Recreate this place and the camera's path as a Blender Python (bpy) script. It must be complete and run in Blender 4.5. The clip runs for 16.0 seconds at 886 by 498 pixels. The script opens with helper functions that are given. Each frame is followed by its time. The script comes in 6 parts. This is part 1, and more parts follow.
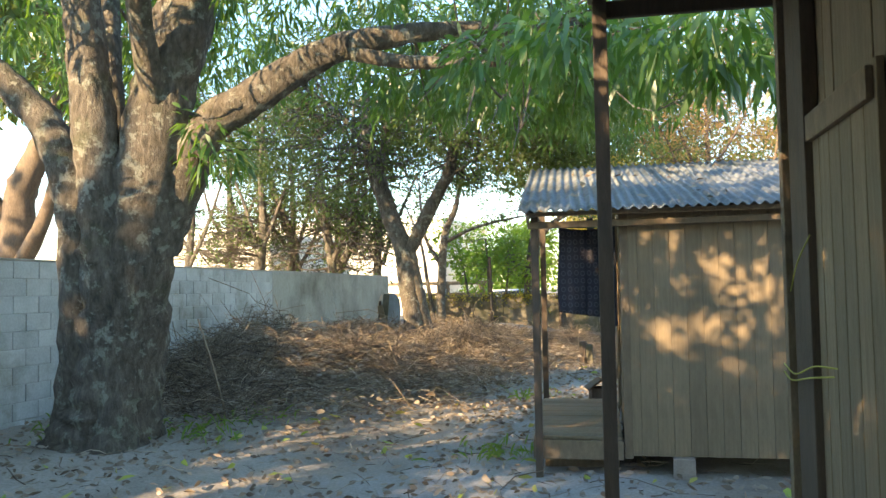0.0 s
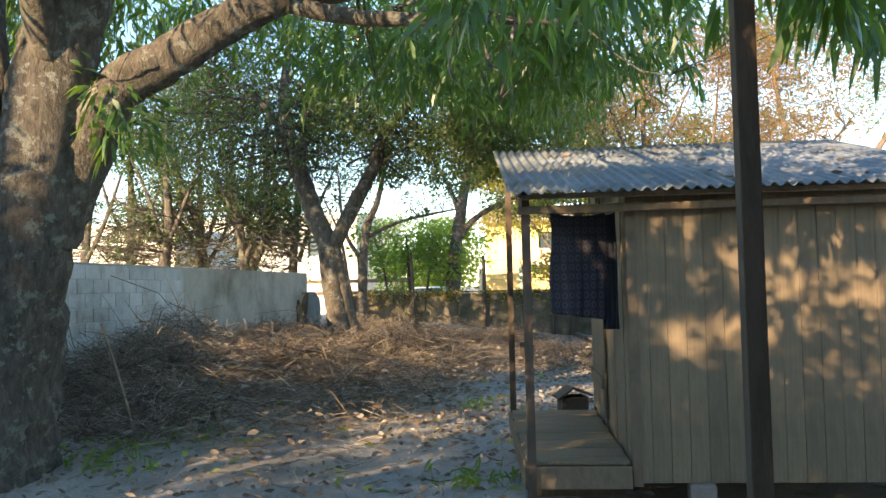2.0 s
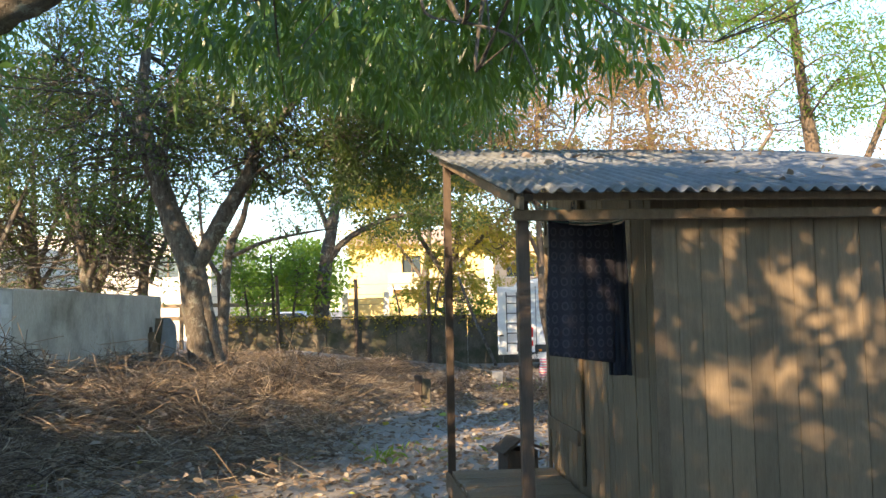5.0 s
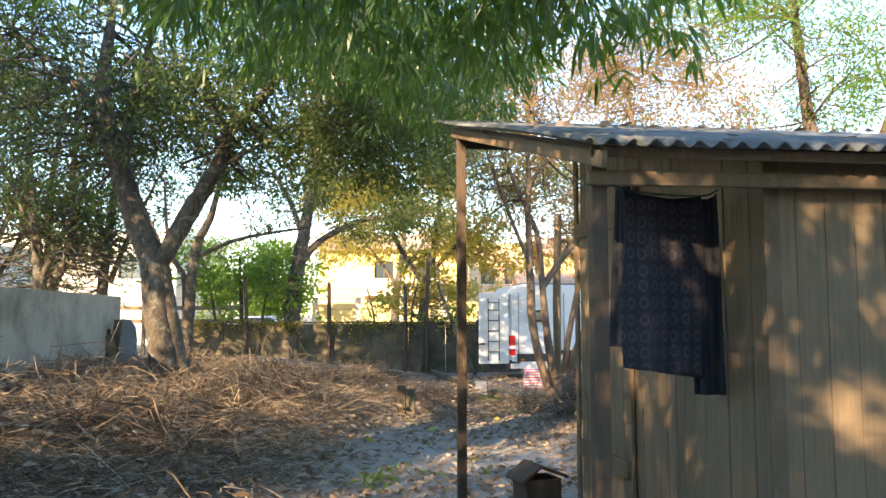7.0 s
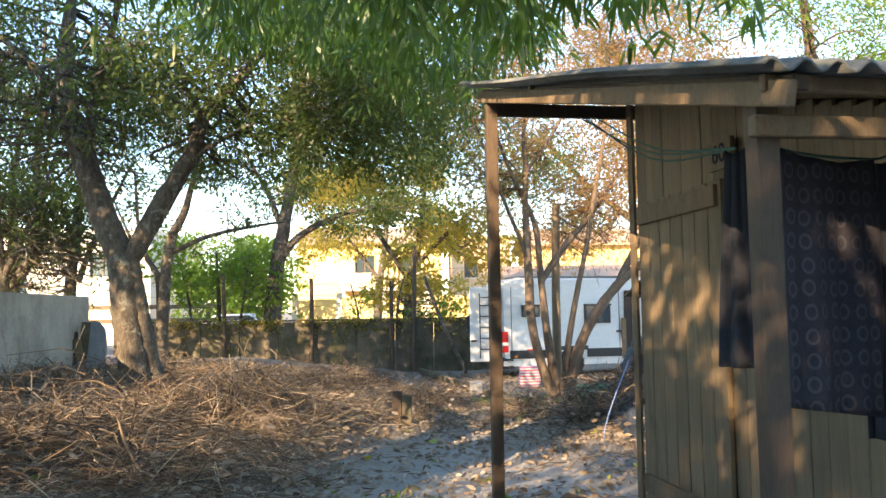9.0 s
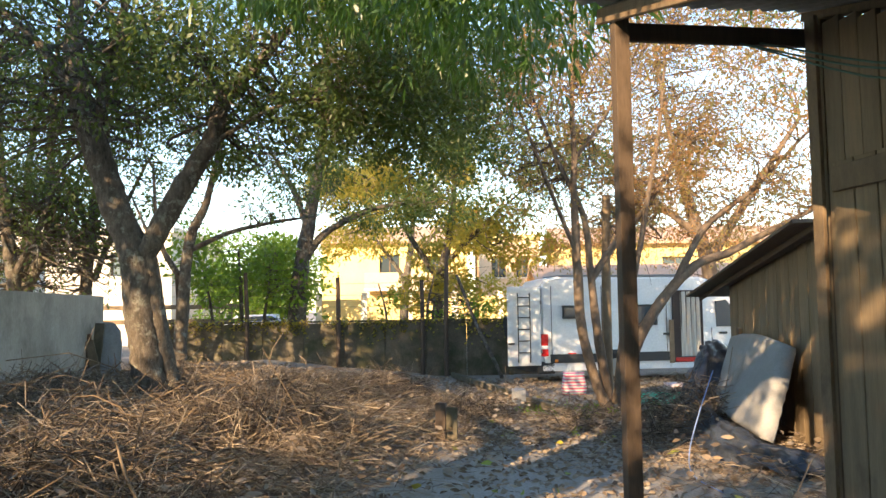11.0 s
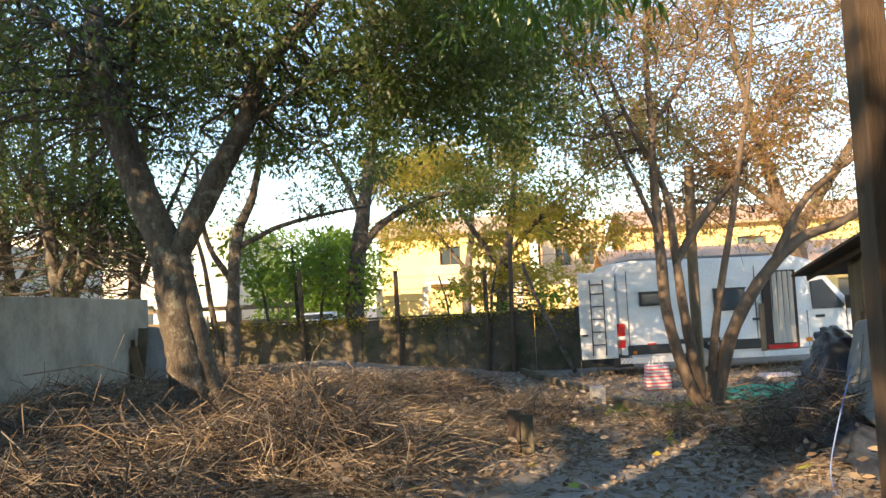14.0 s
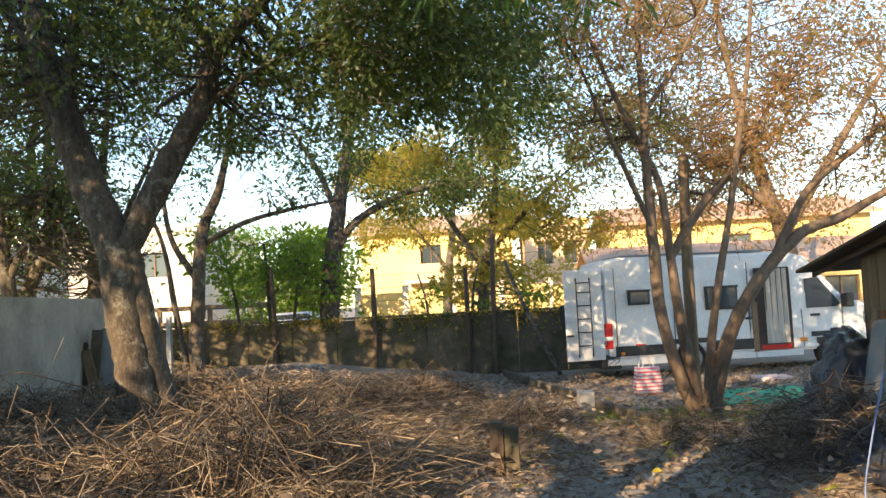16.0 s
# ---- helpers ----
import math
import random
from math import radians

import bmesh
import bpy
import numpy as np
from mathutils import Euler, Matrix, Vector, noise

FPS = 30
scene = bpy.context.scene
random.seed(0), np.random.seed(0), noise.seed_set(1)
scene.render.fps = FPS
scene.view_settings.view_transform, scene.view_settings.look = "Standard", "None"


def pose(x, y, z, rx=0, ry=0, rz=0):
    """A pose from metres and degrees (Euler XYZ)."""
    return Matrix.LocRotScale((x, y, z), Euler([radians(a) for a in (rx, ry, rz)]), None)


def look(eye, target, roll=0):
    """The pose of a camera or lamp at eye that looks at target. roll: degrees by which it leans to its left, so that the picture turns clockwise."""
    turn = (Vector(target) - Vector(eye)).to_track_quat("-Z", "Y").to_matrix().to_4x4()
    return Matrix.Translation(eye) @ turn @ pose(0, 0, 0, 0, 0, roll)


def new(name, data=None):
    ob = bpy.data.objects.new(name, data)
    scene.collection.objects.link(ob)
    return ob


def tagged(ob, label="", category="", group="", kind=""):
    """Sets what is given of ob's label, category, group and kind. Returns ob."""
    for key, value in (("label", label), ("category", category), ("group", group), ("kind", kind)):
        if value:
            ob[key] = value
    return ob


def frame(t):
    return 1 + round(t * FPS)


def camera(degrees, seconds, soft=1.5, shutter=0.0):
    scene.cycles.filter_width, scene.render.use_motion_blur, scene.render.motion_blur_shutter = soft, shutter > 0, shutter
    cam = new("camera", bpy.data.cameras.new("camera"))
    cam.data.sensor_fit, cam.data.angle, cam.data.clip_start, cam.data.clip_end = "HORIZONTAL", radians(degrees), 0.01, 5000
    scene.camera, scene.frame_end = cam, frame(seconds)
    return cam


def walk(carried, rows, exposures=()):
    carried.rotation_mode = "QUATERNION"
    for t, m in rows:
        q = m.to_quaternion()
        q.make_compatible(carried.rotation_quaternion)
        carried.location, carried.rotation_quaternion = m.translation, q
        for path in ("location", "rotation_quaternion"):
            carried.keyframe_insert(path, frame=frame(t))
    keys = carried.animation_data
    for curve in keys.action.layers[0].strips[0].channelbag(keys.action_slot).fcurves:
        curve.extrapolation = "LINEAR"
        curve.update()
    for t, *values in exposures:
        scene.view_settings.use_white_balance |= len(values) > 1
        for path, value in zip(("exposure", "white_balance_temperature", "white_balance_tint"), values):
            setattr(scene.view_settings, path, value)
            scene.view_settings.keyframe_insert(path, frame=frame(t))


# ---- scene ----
cam = camera(56.7, 16.0)
PATH = [
    (0, (1.910, 2.130, 1.535), (1.149, 4.298, 1.651), -1),
    (0.5, (1.702, 2.308, 1.541), (1.017, 4.501, 1.644), -1.2),
    (1, (1.523, 2.515, 1.564), (0.960, 4.743, 1.669), -1.7),
    (1.5, (1.373, 2.820, 1.561), (0.845, 5.055, 1.666), -1.8),
    (2, (1.133, 3.067, 1.547), (0.623, 5.307, 1.651), -1.3),
    (2.5, (0.947, 3.256, 1.575), (0.447, 5.500, 1.684), -1),
    (3, (0.795, 3.518, 1.580), (0.371, 5.777, 1.688), -0.8),
    (3.5, (0.649, 3.778, 1.587), (0.327, 6.051, 1.695), -1.1),
    (4, (0.470, 3.993, 1.603), (0.256, 6.279, 1.730), -1),
    (4.5, (0.345, 4.205, 1.598), (0.207, 6.496, 1.747), -1.1),
    (7, (-0.043, 5.475, 1.544), (-0.057, 7.767, 1.730), -0.1),
    (7.5, (-0.208, 5.660, 1.518), (-0.153, 7.951, 1.707), -0.4),
    (8, (-0.230, 5.915, 1.567), (-0.156, 8.207, 1.736), -0.5),
    (8.5, (-0.238, 6.175, 1.628), (-0.181, 8.469, 1.788), -0.8),
    (9, (-0.305, 6.465, 1.615), (-0.257, 8.758, 1.782), -0.9),
    (11.5, (-0.627, 7.925, 1.631), (-0.678, 10.218, 1.801), -1.1),
    (12, (-0.628, 8.125, 1.640), (-0.728, 10.417, 1.802), -1.6),
    (12.5, (-0.695, 8.285, 1.643), (-0.826, 10.575, 1.812), -2.1),
    (13, (-0.757, 8.466, 1.665), (-0.904, 10.754, 1.832), -2.5),
    (13.5, (-0.712, 8.716, 1.642), (-0.870, 11.005, 1.805), -2.6),
    (14, (-0.669, 9.015, 1.633), (-0.850, 11.302, 1.786), -2.8),
    (14.5, (-0.637, 9.202, 1.623), (-0.829, 11.489, 1.778), -3.2),
    (15, (-0.694, 9.427, 1.650), (-0.870, 11.716, 1.803), -3.2),
    (15.5, (-0.704, 9.687, 1.635), (-0.865, 11.977, 1.781), -3.1),
    (16, (-0.680, 9.905, 1.625), (-0.810, 12.197, 1.774), -2.9),
]
walk(cam, [(t, look(eye, target, roll)) for t, eye, target, roll in PATH],
     [(0, 2.3, 6500, 6), (1.2, 2.18, 6400, 7), (2.0, 1.88, 6250, 9), (3.5, 1.68, 6150, 10), (7, 2.02, 6400, 12), (9.2, 2.04, 6500, 12), (12, 1.58, 6700, 12), (15, 1.5, 6700, 12), (16, 1.45, 6700, 12)])

# ---- world, sun, exposure ----
SUN_DIR = Vector((0.47, 0.83, -0.345)).normalized()
world = bpy.data.worlds.new("sky")
scene.world = world
world.use_nodes = True
wn = world.node_tree.nodes
sky = wn.new("ShaderNodeTexSky")
sky.sky_type, sky.sun_disc = "NISHITA", False
sky.sun_elevation = math.asin(-SUN_DIR.z)
sky.sun_rotation = math.atan2(-SUN_DIR.x, -SUN_DIR.y)
sky.dust_density, sky.air_density, sky.ozone_density = 0.1, 1.2, 2.5
wn["Background"].inputs[1].default_value = 0.15
world.node_tree.links.new(sky.outputs[0], wn["Background"].inputs[0])
sun_data = bpy.data.lights.new("sun", "SUN")
sun_data.energy, sun_data.angle, sun_data.color = 4.6, radians(0.4), (1.0, 0.72, 0.42)
sun = new("sun", sun_data)
sun.matrix_world = look((0, 0, 40), Vector((0, 0, 40)) + SUN_DIR)

# ---- helpers for meshes ----
rng = np.random.default_rng(11)


def rot_z(a):
    return Matrix.Rotation(a, 4, "Z")


def part(name, data, material, parent=None, label="", m=None, smooth=False):
    """Link a bmesh or a mesh as one object under a parent."""
    if isinstance(data, bmesh.types.BMesh):
        me = bpy.data.meshes.new(name)
        data.to_mesh(me)
        data.free()
    else:
        me = data
    if material is not None and not me.materials:
        me.materials.append(material)
    if smooth:
        me.polygons.foreach_set("use_smooth", [True] * len(me.polygons))
    ob = new(name, me)
    if parent is not None:
        ob.parent = parent
    if m is not None:
        ob.matrix_basis = m
    if label:
        ob["label"] = label
    return ob


def base(name, m=None, **tags):
    ob = new(name)
    ob.empty_display_size = 0.2
    if m is not None:
        ob.matrix_basis = m
    return tagged(ob, **tags)


def add_box(bm, lo, hi, bevel=0.0):
    lo, hi = Vector(lo), Vector(hi)
    c, s = (lo + hi) / 2, hi - lo
    made = bmesh.ops.create_cube(bm, size=1.0, matrix=Matrix.Translation(c) @ Matrix.Diagonal((s.x, s.y, s.z, 1)))
    if bevel:
        edges = list({e for v in made["verts"] for e in v.link_edges})
        bmesh.ops.bevel(bm, geom=edges, offset=bevel, segments=2, affect="EDGES", profile=0.6)
    return bm


def box(lo, hi, bevel=0.0):
    return add_box(bmesh.new(), lo, hi, bevel)


def add_bar(bm, a, b, w, h, bevel=0.0, up=(0, 0, 1)):
    """A squared timber from a to b, w wide and h high."""
    a, b = Vector(a), Vector(b)
    d = b - a
    x = d.normalized()
    y = Vector(up).cross(x)
    if y.length < 1e-4:
        y = Vector((0, 1, 0)).cross(x)
    y.normalize()
    z = x.cross(y)
    m = Matrix((x, y, z)).transposed().to_4x4()
    made = bmesh.ops.create_cube(bm, size=1.0, matrix=Matrix.Translation((a + b) / 2) @ m @ Matrix.Diagonal((d.length, w, h, 1)))
    if bevel:
        edges = list({e for v in made["verts"] for e in v.link_edges})
        bmesh.ops.bevel(bm, geom=edges, offset=bevel, segments=1, affect="EDGES")
    return bm


def bar(a, b, w, h, bevel=0.004, up=(0, 0, 1)):
    return add_bar(bmesh.new(), a, b, w, h, bevel, up)


def quick_mesh(name, verts, faces, smooth=False):
    """A mesh of faces that all have the same number of corners, from arrays."""
    verts, faces = np.asarray(verts, np.float32), np.asarray(faces, np.int32)
    me = bpy.data.meshes.new(name)
    n, k = faces.shape
    me.vertices.add(len(verts))
    me.vertices.foreach_set("co", verts.ravel())
    me.loops.add(n * k)
    me.loops.foreach_set("vertex_index", faces.ravel())
    me.polygons.add(n)
    me.polygons.foreach_set("loop_start", np.arange(0, n * k, k, dtype=np.int32))
    if smooth:
        me.polygons.foreach_set("use_smooth", np.ones(n, bool))
    me.update(calc_edges=True)
    return me


def smooth_line(pts, steps=5):
    """Catmull-Rom points along a line of (x, y, z, radius)."""
    p = np.array(pts, float)
    p = np.vstack([2 * p[0] - p[1], p, 2 * p[-1] - p[-2]])
    out = []
    for i in range(1, len(p) - 2):
        for s in np.linspace(0, 1, steps, endpoint=False):
            a, b, c, d = p[i - 1:i + 3]
            out.append(0.5 * (2 * b + (c - a) * s + (2 * a - 5 * b + 4 * c - d) * s ** 2 + (3 * b - a - 3 * c + d) * s ** 3))
    out.append(p[-2])
    return np.array(out)


def tube_arrays(pts, sides=8, steps=5, knobs=0.0):
    """Verts and quads of a tapered limb through points (x, y, z, radius)."""
    line = smooth_line(pts, steps) if steps > 1 else np.array(pts, float)
    c, r = line[:, :3], np.maximum(line[:, 3], 0.002)
    t = np.gradient(c, axis=0)
    t /= np.linalg.norm(t, axis=1)[:, None] + 1e-9
    ref = np.array([0.31, 0.95, 0.05])
    a = np.cross(t, ref)
    a /= np.linalg.norm(a, axis=1)[:, None] + 1e-9
    b = np.cross(t, a)
    ang = np.linspace(0, 2 * np.pi, sides, endpoint=False)
    rr = r[:, None] * np.ones(sides)
    if knobs:
        rr = rr * (1 + knobs * rng.normal(size=rr.shape)) * (1 + knobs * 1.5 * np.sin(ang * 3 + c[:, 2:3] * 1.3))
    v = c[:, None] + rr[..., None] * (np.cos(ang)[None, :, None] * a[:, None] + np.sin(ang)[None, :, None] * b[:, None])
    n = len(c)
    i, j = np.meshgrid(np.arange(n - 1), np.arange(sides), indexing="ij")
    k = (j + 1) % sides
    q = np.stack([i * sides + j, i * sides + k, (i + 1) * sides + k, (i + 1) * sides + j], -1).reshape(-1, 4)
    return v.reshape(-1, 3), q


def join_arrays(items):
    vs, fs, off = [], [], 0
    for v, f in items:
        vs.append(v)
        fs.append(f + off)
        off += len(v)
    return np.vstack(vs), np.vstack(fs)


def leaf_mesh(name, pos, dirs, length, width, droop=0.3, bend=True):
    """Many lance-shaped leaves, each folded along its midrib and bent."""
    n = len(pos)
    d = dirs / (np.linalg.norm(dirs, axis=1)[:, None] + 1e-9)
    side = np.cross(d, rng.normal(size=(n, 3)))
    side /= np.linalg.norm(side, axis=1)[:, None] + 1e-9
    up = np.cross(side, d)
    ln = (length * rng.uniform(0.65, 1.25, n))[:, None]
    w = (width * rng.uniform(0.7, 1.2, n))[:, None]
    down = np.array([0, 0, -1.0])
    if bend:
        m1 = pos + d * ln * 0.38
        m2 = pos + d * ln * 0.72 + down * ln * droop * 0.25
        tip = pos + d * ln + down * ln * droop * 0.6
        v = np.stack([pos, m1 - side * w * 0.5 + up * w * 0.2, m1 + side * w * 0.5 + up * w * 0.2,
                      m2 - side * w * 0.36 + up * w * 0.12, m2 + side * w * 0.36 + up * w * 0.12, tip], 1)
        tri = np.array([[0, 2, 1], [1, 2, 4], [1, 4, 3], [3, 4, 5]])
    else:
        m1 = pos + d * ln * 0.5
        v = np.stack([pos, m1 - side * w * 0.5 + up * w * 0.25, m1 + side * w * 0.5 + up * w * 0.25, pos + d * ln], 1)
        tri = np.array([[0, 2, 1], [1, 2, 3]])
    k = v.shape[1]
    f = (tri[None] + (np.arange(n) * k)[:, None, None]).reshape(-1, 3)
    return quick_mesh(name, v.reshape(-1, 3), f)


def clump_points(clumps, spray=9, spread=0.16, shell=0.35, hang=0.7):
    """Sprays of leaves in lumps (x, y, z, rx, ry, rz, sprays): places and directions."""
    pos, dr, hubs = [], [], []
    for x, y, z, rx, ry, rz, n in clumps:
        u = rng.normal(size=(n, 3))
        u /= np.linalg.norm(u, axis=1)[:, None]
        rad = rng.uniform(shell, 1, n)[:, None] ** 0.6
        h = np.array([x, y, z]) + u * rad * np.array([rx, ry, rz]) * rng.uniform(0.75, 1.2, (n, 1))
        hubs.append(h)
        k = rng.normal(size=(n, spray, 3)) + u[:, None] * 0.5 + np.array([0, 0, -hang])
        k /= np.linalg.norm(k, axis=2)[..., None]
        p = h[:, None] + k * spread * rng.uniform(0.1, 1, (n, spray, 1))
        pos.append(p.reshape(-1, 3))
        dr.append(k.reshape(-1, 3))
    return np.vstack(pos), np.vstack(dr), hubs


def gz(x, y):
    """Height of the ground."""
    x, y = np.asarray(x, float), np.asarray(y, float)
    s = lambda a, b, v: np.clip((v - a) / (b - a), 0, 1) ** 2 * (3 - 2 * np.clip((v - a) / (b - a), 0, 1))
    near = s(-60, -30, x) * (1 - s(25, 60, x)) * s(-60, -20, y) * (1 - s(45, 80, y))
    h = 0.12 + 0.26 * s(-2.5, -5.5, x) * s(11, 17, y) * (1 - s(30, 34, y))
    h = h + 0.55 * np.exp(-((x + 4.5) / 1.6) ** 2 - ((y - 12.6) / 1.9) ** 2)
    h = h + 0.24 * np.exp(-((x + 2.6) / 1.5) ** 2 - ((y - 15.4) / 2.2) ** 2)
    h = h + 0.03 * np.exp(-((x + 1.4) / 1.3) ** 2 - ((y - 19.2) / 2.2) ** 2)
    h = h + 0.16 * np.exp(-((x - 2.4) / 0.9) ** 2 - ((y - 16.8) / 2.2) ** 2)
    h = h - 0.2 * s(15.5, 20.5, y) * s(-3.2, -0.3, x) * (1 - s(34, 40, y))
    lumps = np.exp(-((x + 4.2) / 1.9) ** 2 - ((y - 12.8) / 2.4) ** 2) + np.exp(-((x + 2.7) / 1.7) ** 2 - ((y - 15.6) / 3.0) ** 2) + 0.8 * np.exp(-((x + 5.0) / 1.4) ** 2 - ((y - 17.0) / 3.0) ** 2)
    h = h + np.clip(lumps, 0, 1) * (0.06 * np.sin(4.1 * x + 1.9 * y) * np.sin(3.7 * y - 2.3 * x) + 0.05 * np.sin(7.3 * x - 2.1 * y + 1) * np.sin(6.1 * y + 2.7 * x))
    bumps = 0.015 * np.sin(1.7 * x + 0.6 * y) + 0.012 * np.sin(2.3 * y - 1.1 * x) + 0.008 * np.sin(5.1 * x) * np.sin(4.3 * y)
    return near * (h + bumps)


# ---- materials ----
def material(name, rough=0.7, metal=0.0):
    m = bpy.data.materials.new(name)
    m.use_nodes = True
    nt = m.node_tree
    b = nt.nodes["Principled BSDF"]
    b.inputs["Roughness"].default_value = rough
    b.inputs["Metallic"].default_value = metal
    return m, nt, b


def nd(nt, kind, **inputs):
    n = nt.nodes.new(kind)
    for k, v in inputs.items():
        n.inputs[k.replace("_", " ")].default_value = v
    return n


def ramp(nt, src, stops):
    r = nt.nodes.new("ShaderNodeValToRGB")
    el = r.color_ramp.elements
    while len(el) < len(stops):
        el.new(0.5)
    for e, (p, c) in zip(el, stops):
        e.position, e.color = p, (*c, 1)
    nt.links.new(src, r.inputs[0])
    return r.outputs[0]


def mixed(nt, fac, a, b, mode="MIX"):
    m = nt.nodes.new("ShaderNodeMix")
    m.data_type, m.blend_type = "RGBA", mode
    for sock, v in ((m.inputs[0], fac), (m.inputs[6], a), (m.inputs[7], b)):
        if hasattr(v, "links"):
            nt.links.new(v, sock)
        else:
            sock.default_value = v if isinstance(v, float) else (*v, 1)
    return m.outputs[2]


def coords(nt, scale=(1, 1, 1), world_space=False):
    tc = nt.nodes.new("ShaderNodeNewGeometry" if world_space else "ShaderNodeTexCoord")
    mp = nt.nodes.new("ShaderNodeMapping")
    mp.inputs["Scale"].default_value = scale
    nt.links.new(tc.outputs["Position" if world_space else "Object"], mp.inputs[0])
    return mp.outputs[0]


def noise_of(nt, vec, scale, detail=4.0, rough=0.6):
    n = nd(nt, "ShaderNodeTexNoise", Scale=scale, Detail=detail, Roughness=rough)
    nt.links.new(vec, n.inputs["Vector"])
    return n.outputs["Fac"]


def bump(nt, b, src, strength=0.4, dist=0.01):
    n = nd(nt, "ShaderNodeBump", Strength=strength, Distance=dist)
    nt.links.new(src, n.inputs["Height"])
    nt.links.new(n.outputs[0], b.inputs["Normal"])


def surface(name, dark, light, scale=6.0, rough=0.8, fine=60.0, stain=None, stain_at=(0.55, 0.75), stretch=(1, 1, 1), metal=0.0, depth=0.006, random_tone=0.0, world_space=False):
    """A two-scale surface: grain between dark and light, stains on top, fine relief."""
    m, nt, b = material(name, rough, metal)
    v = coords(nt, stretch, world_space)
    big, small = noise_of(nt, v, scale), noise_of(nt, v, fine, 6.0)
    col = mixed(nt, 0.45, ramp(nt, big, [(0.3, dark), (0.7, light)]), ramp(nt, small, [(0.3, dark), (0.72, light)]))
    if stain:
        spots = noise_of(nt, coords(nt, (1, 1, 1), world_space), scale * 0.45, 7.0, 0.7)
        col = mixed(nt, ramp(nt, spots, [(stain_at[0], (0, 0, 0)), (stain_at[1], (1, 1, 1))]), col, stain)
    if random_tone:
        oi = nt.nodes.new("ShaderNodeObjectInfo")
        k = 1 - random_tone
        col = mixed(nt, 1.0, col, ramp(nt, oi.outputs["Random"], [(0.0, (k, k, k)), (1.0, (1, 1, 1))]), "MULTIPLY")
    nt.links.new(col, b.inputs["Base Color"])
    bump(nt, b, small, 0.5, depth)
    return m


def leaf_material(name, tones, rough=0.45, through_tone=(0.35, 0.55, 0.05), amount=0.45, spec=0.4):
    m, nt, b = material(name, rough)
    geo = nt.nodes.new("ShaderNodeNewGeometry")
    col = ramp(nt, geo.outputs["Random Per Island"], [(i / max(1, len(tones) - 1), c) for i, c in enumerate(tones)])
    nt.links.new(col, b.inputs["Base Color"])
    b.inputs["Specular IOR Level"].default_value = spec
    tr = nt.nodes.new("ShaderNodeBsdfTranslucent")
    nt.links.new(mixed(nt, 0.5, col, through_tone), tr.inputs[0])
    mx = nt.nodes.new("ShaderNodeMixShader")
    mx.inputs[0].default_value = amount
    nt.links.new(b.outputs[0], mx.inputs[1])
    nt.links.new(tr.outputs[0], mx.inputs[2])
    nt.links.new(mx.outputs[0], nt.nodes["Material Output"].inputs[0])
    return m


def plain(name, col, rough=0.5, metal=0.0):
    m, nt, b = material(name, rough, metal)
    v = coords(nt)
    f = noise_of(nt, v, 25.0, 5.0)
    nt.links.new(ramp(nt, f, [(0.3, tuple(c * 0.82 for c in col)), (0.7, col)]), b.inputs["Base Color"])
    return m


def bark_material():
    """Rough grey-brown bark with dark furrows, pale lichen and patches of moss."""
    m, nt, b = material("grey_bark", 0.92)
    v = coords(nt, (1, 1, 0.4))
    broad, ridge, grit = noise_of(nt, v, 3.0, 6.0, 0.65), noise_of(nt, v, 17.0, 8.0, 0.7), noise_of(nt, coords(nt), 55.0, 5.0)
    col = mixed(nt, 0.6, ramp(nt, broad, [(0.32, (0.055, 0.043, 0.032)), (0.66, (0.16, 0.13, 0.1))]), ramp(nt, ridge, [(0.36, (0.022, 0.018, 0.014)), (0.5, (0.1, 0.082, 0.062)), (0.68, (0.22, 0.185, 0.145))]))
    spots = noise_of(nt, coords(nt), 6.5, 7.0, 0.72)
    col = mixed(nt, ramp(nt, spots, [(0.55, (0, 0, 0)), (0.61, (0.75, 0.75, 0.75))]), col, (0.27, 0.265, 0.215))
    moss = noise_of(nt, coords(nt), 1.6, 6.0, 0.7)
    col = mixed(nt, ramp(nt, moss, [(0.56, (0, 0, 0)), (0.7, (0.55, 0.55, 0.55))]), col, (0.065, 0.075, 0.03))
    nt.links.new(col, b.inputs["Base Color"])
    bump(nt, b, mixed(nt, 0.3, ridge, grit), 0.9, 0.06)
    return m


MAT_BARK = bark_material()
MAT_BARK_PALE = surface("pale_bark", (0.07, 0.05, 0.036), (0.22, 0.16, 0.112), 6.0, 0.9, 45.0, (0.3, 0.26, 0.21), (0.6, 0.75), (1, 1, 0.35), depth=0.02)
MAT_TWIG = surface("dry_twig", (0.12, 0.08, 0.05), (0.3, 0.22, 0.14), 9.0, 0.9, 60.0)
MAT_PLANK = surface("planed_plank", (0.16, 0.113, 0.066), (0.295, 0.218, 0.132), 7.0, 0.75, 55.0, (0.12, 0.08, 0.05), (0.62, 0.8), (6, 6, 0.5), depth=0.004, random_tone=0.25)
MAT_BEAM = surface("rough_timber", (0.13, 0.09, 0.055), (0.27, 0.19, 0.115), 8.0, 0.8, 60.0, (0.07, 0.05, 0.035), (0.6, 0.78), (3, 3, 1), depth=0.005, random_tone=0.2)
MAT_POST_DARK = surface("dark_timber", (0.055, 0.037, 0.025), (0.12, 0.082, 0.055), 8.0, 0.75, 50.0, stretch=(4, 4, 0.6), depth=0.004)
MAT_ROOF = surface("fibre_cement", (0.11, 0.118, 0.123), (0.26, 0.275, 0.29), 2.2, 0.85, 30.0, (0.065, 0.07, 0.052), (0.5, 0.68), (1, 0.4, 1), depth=0.008)
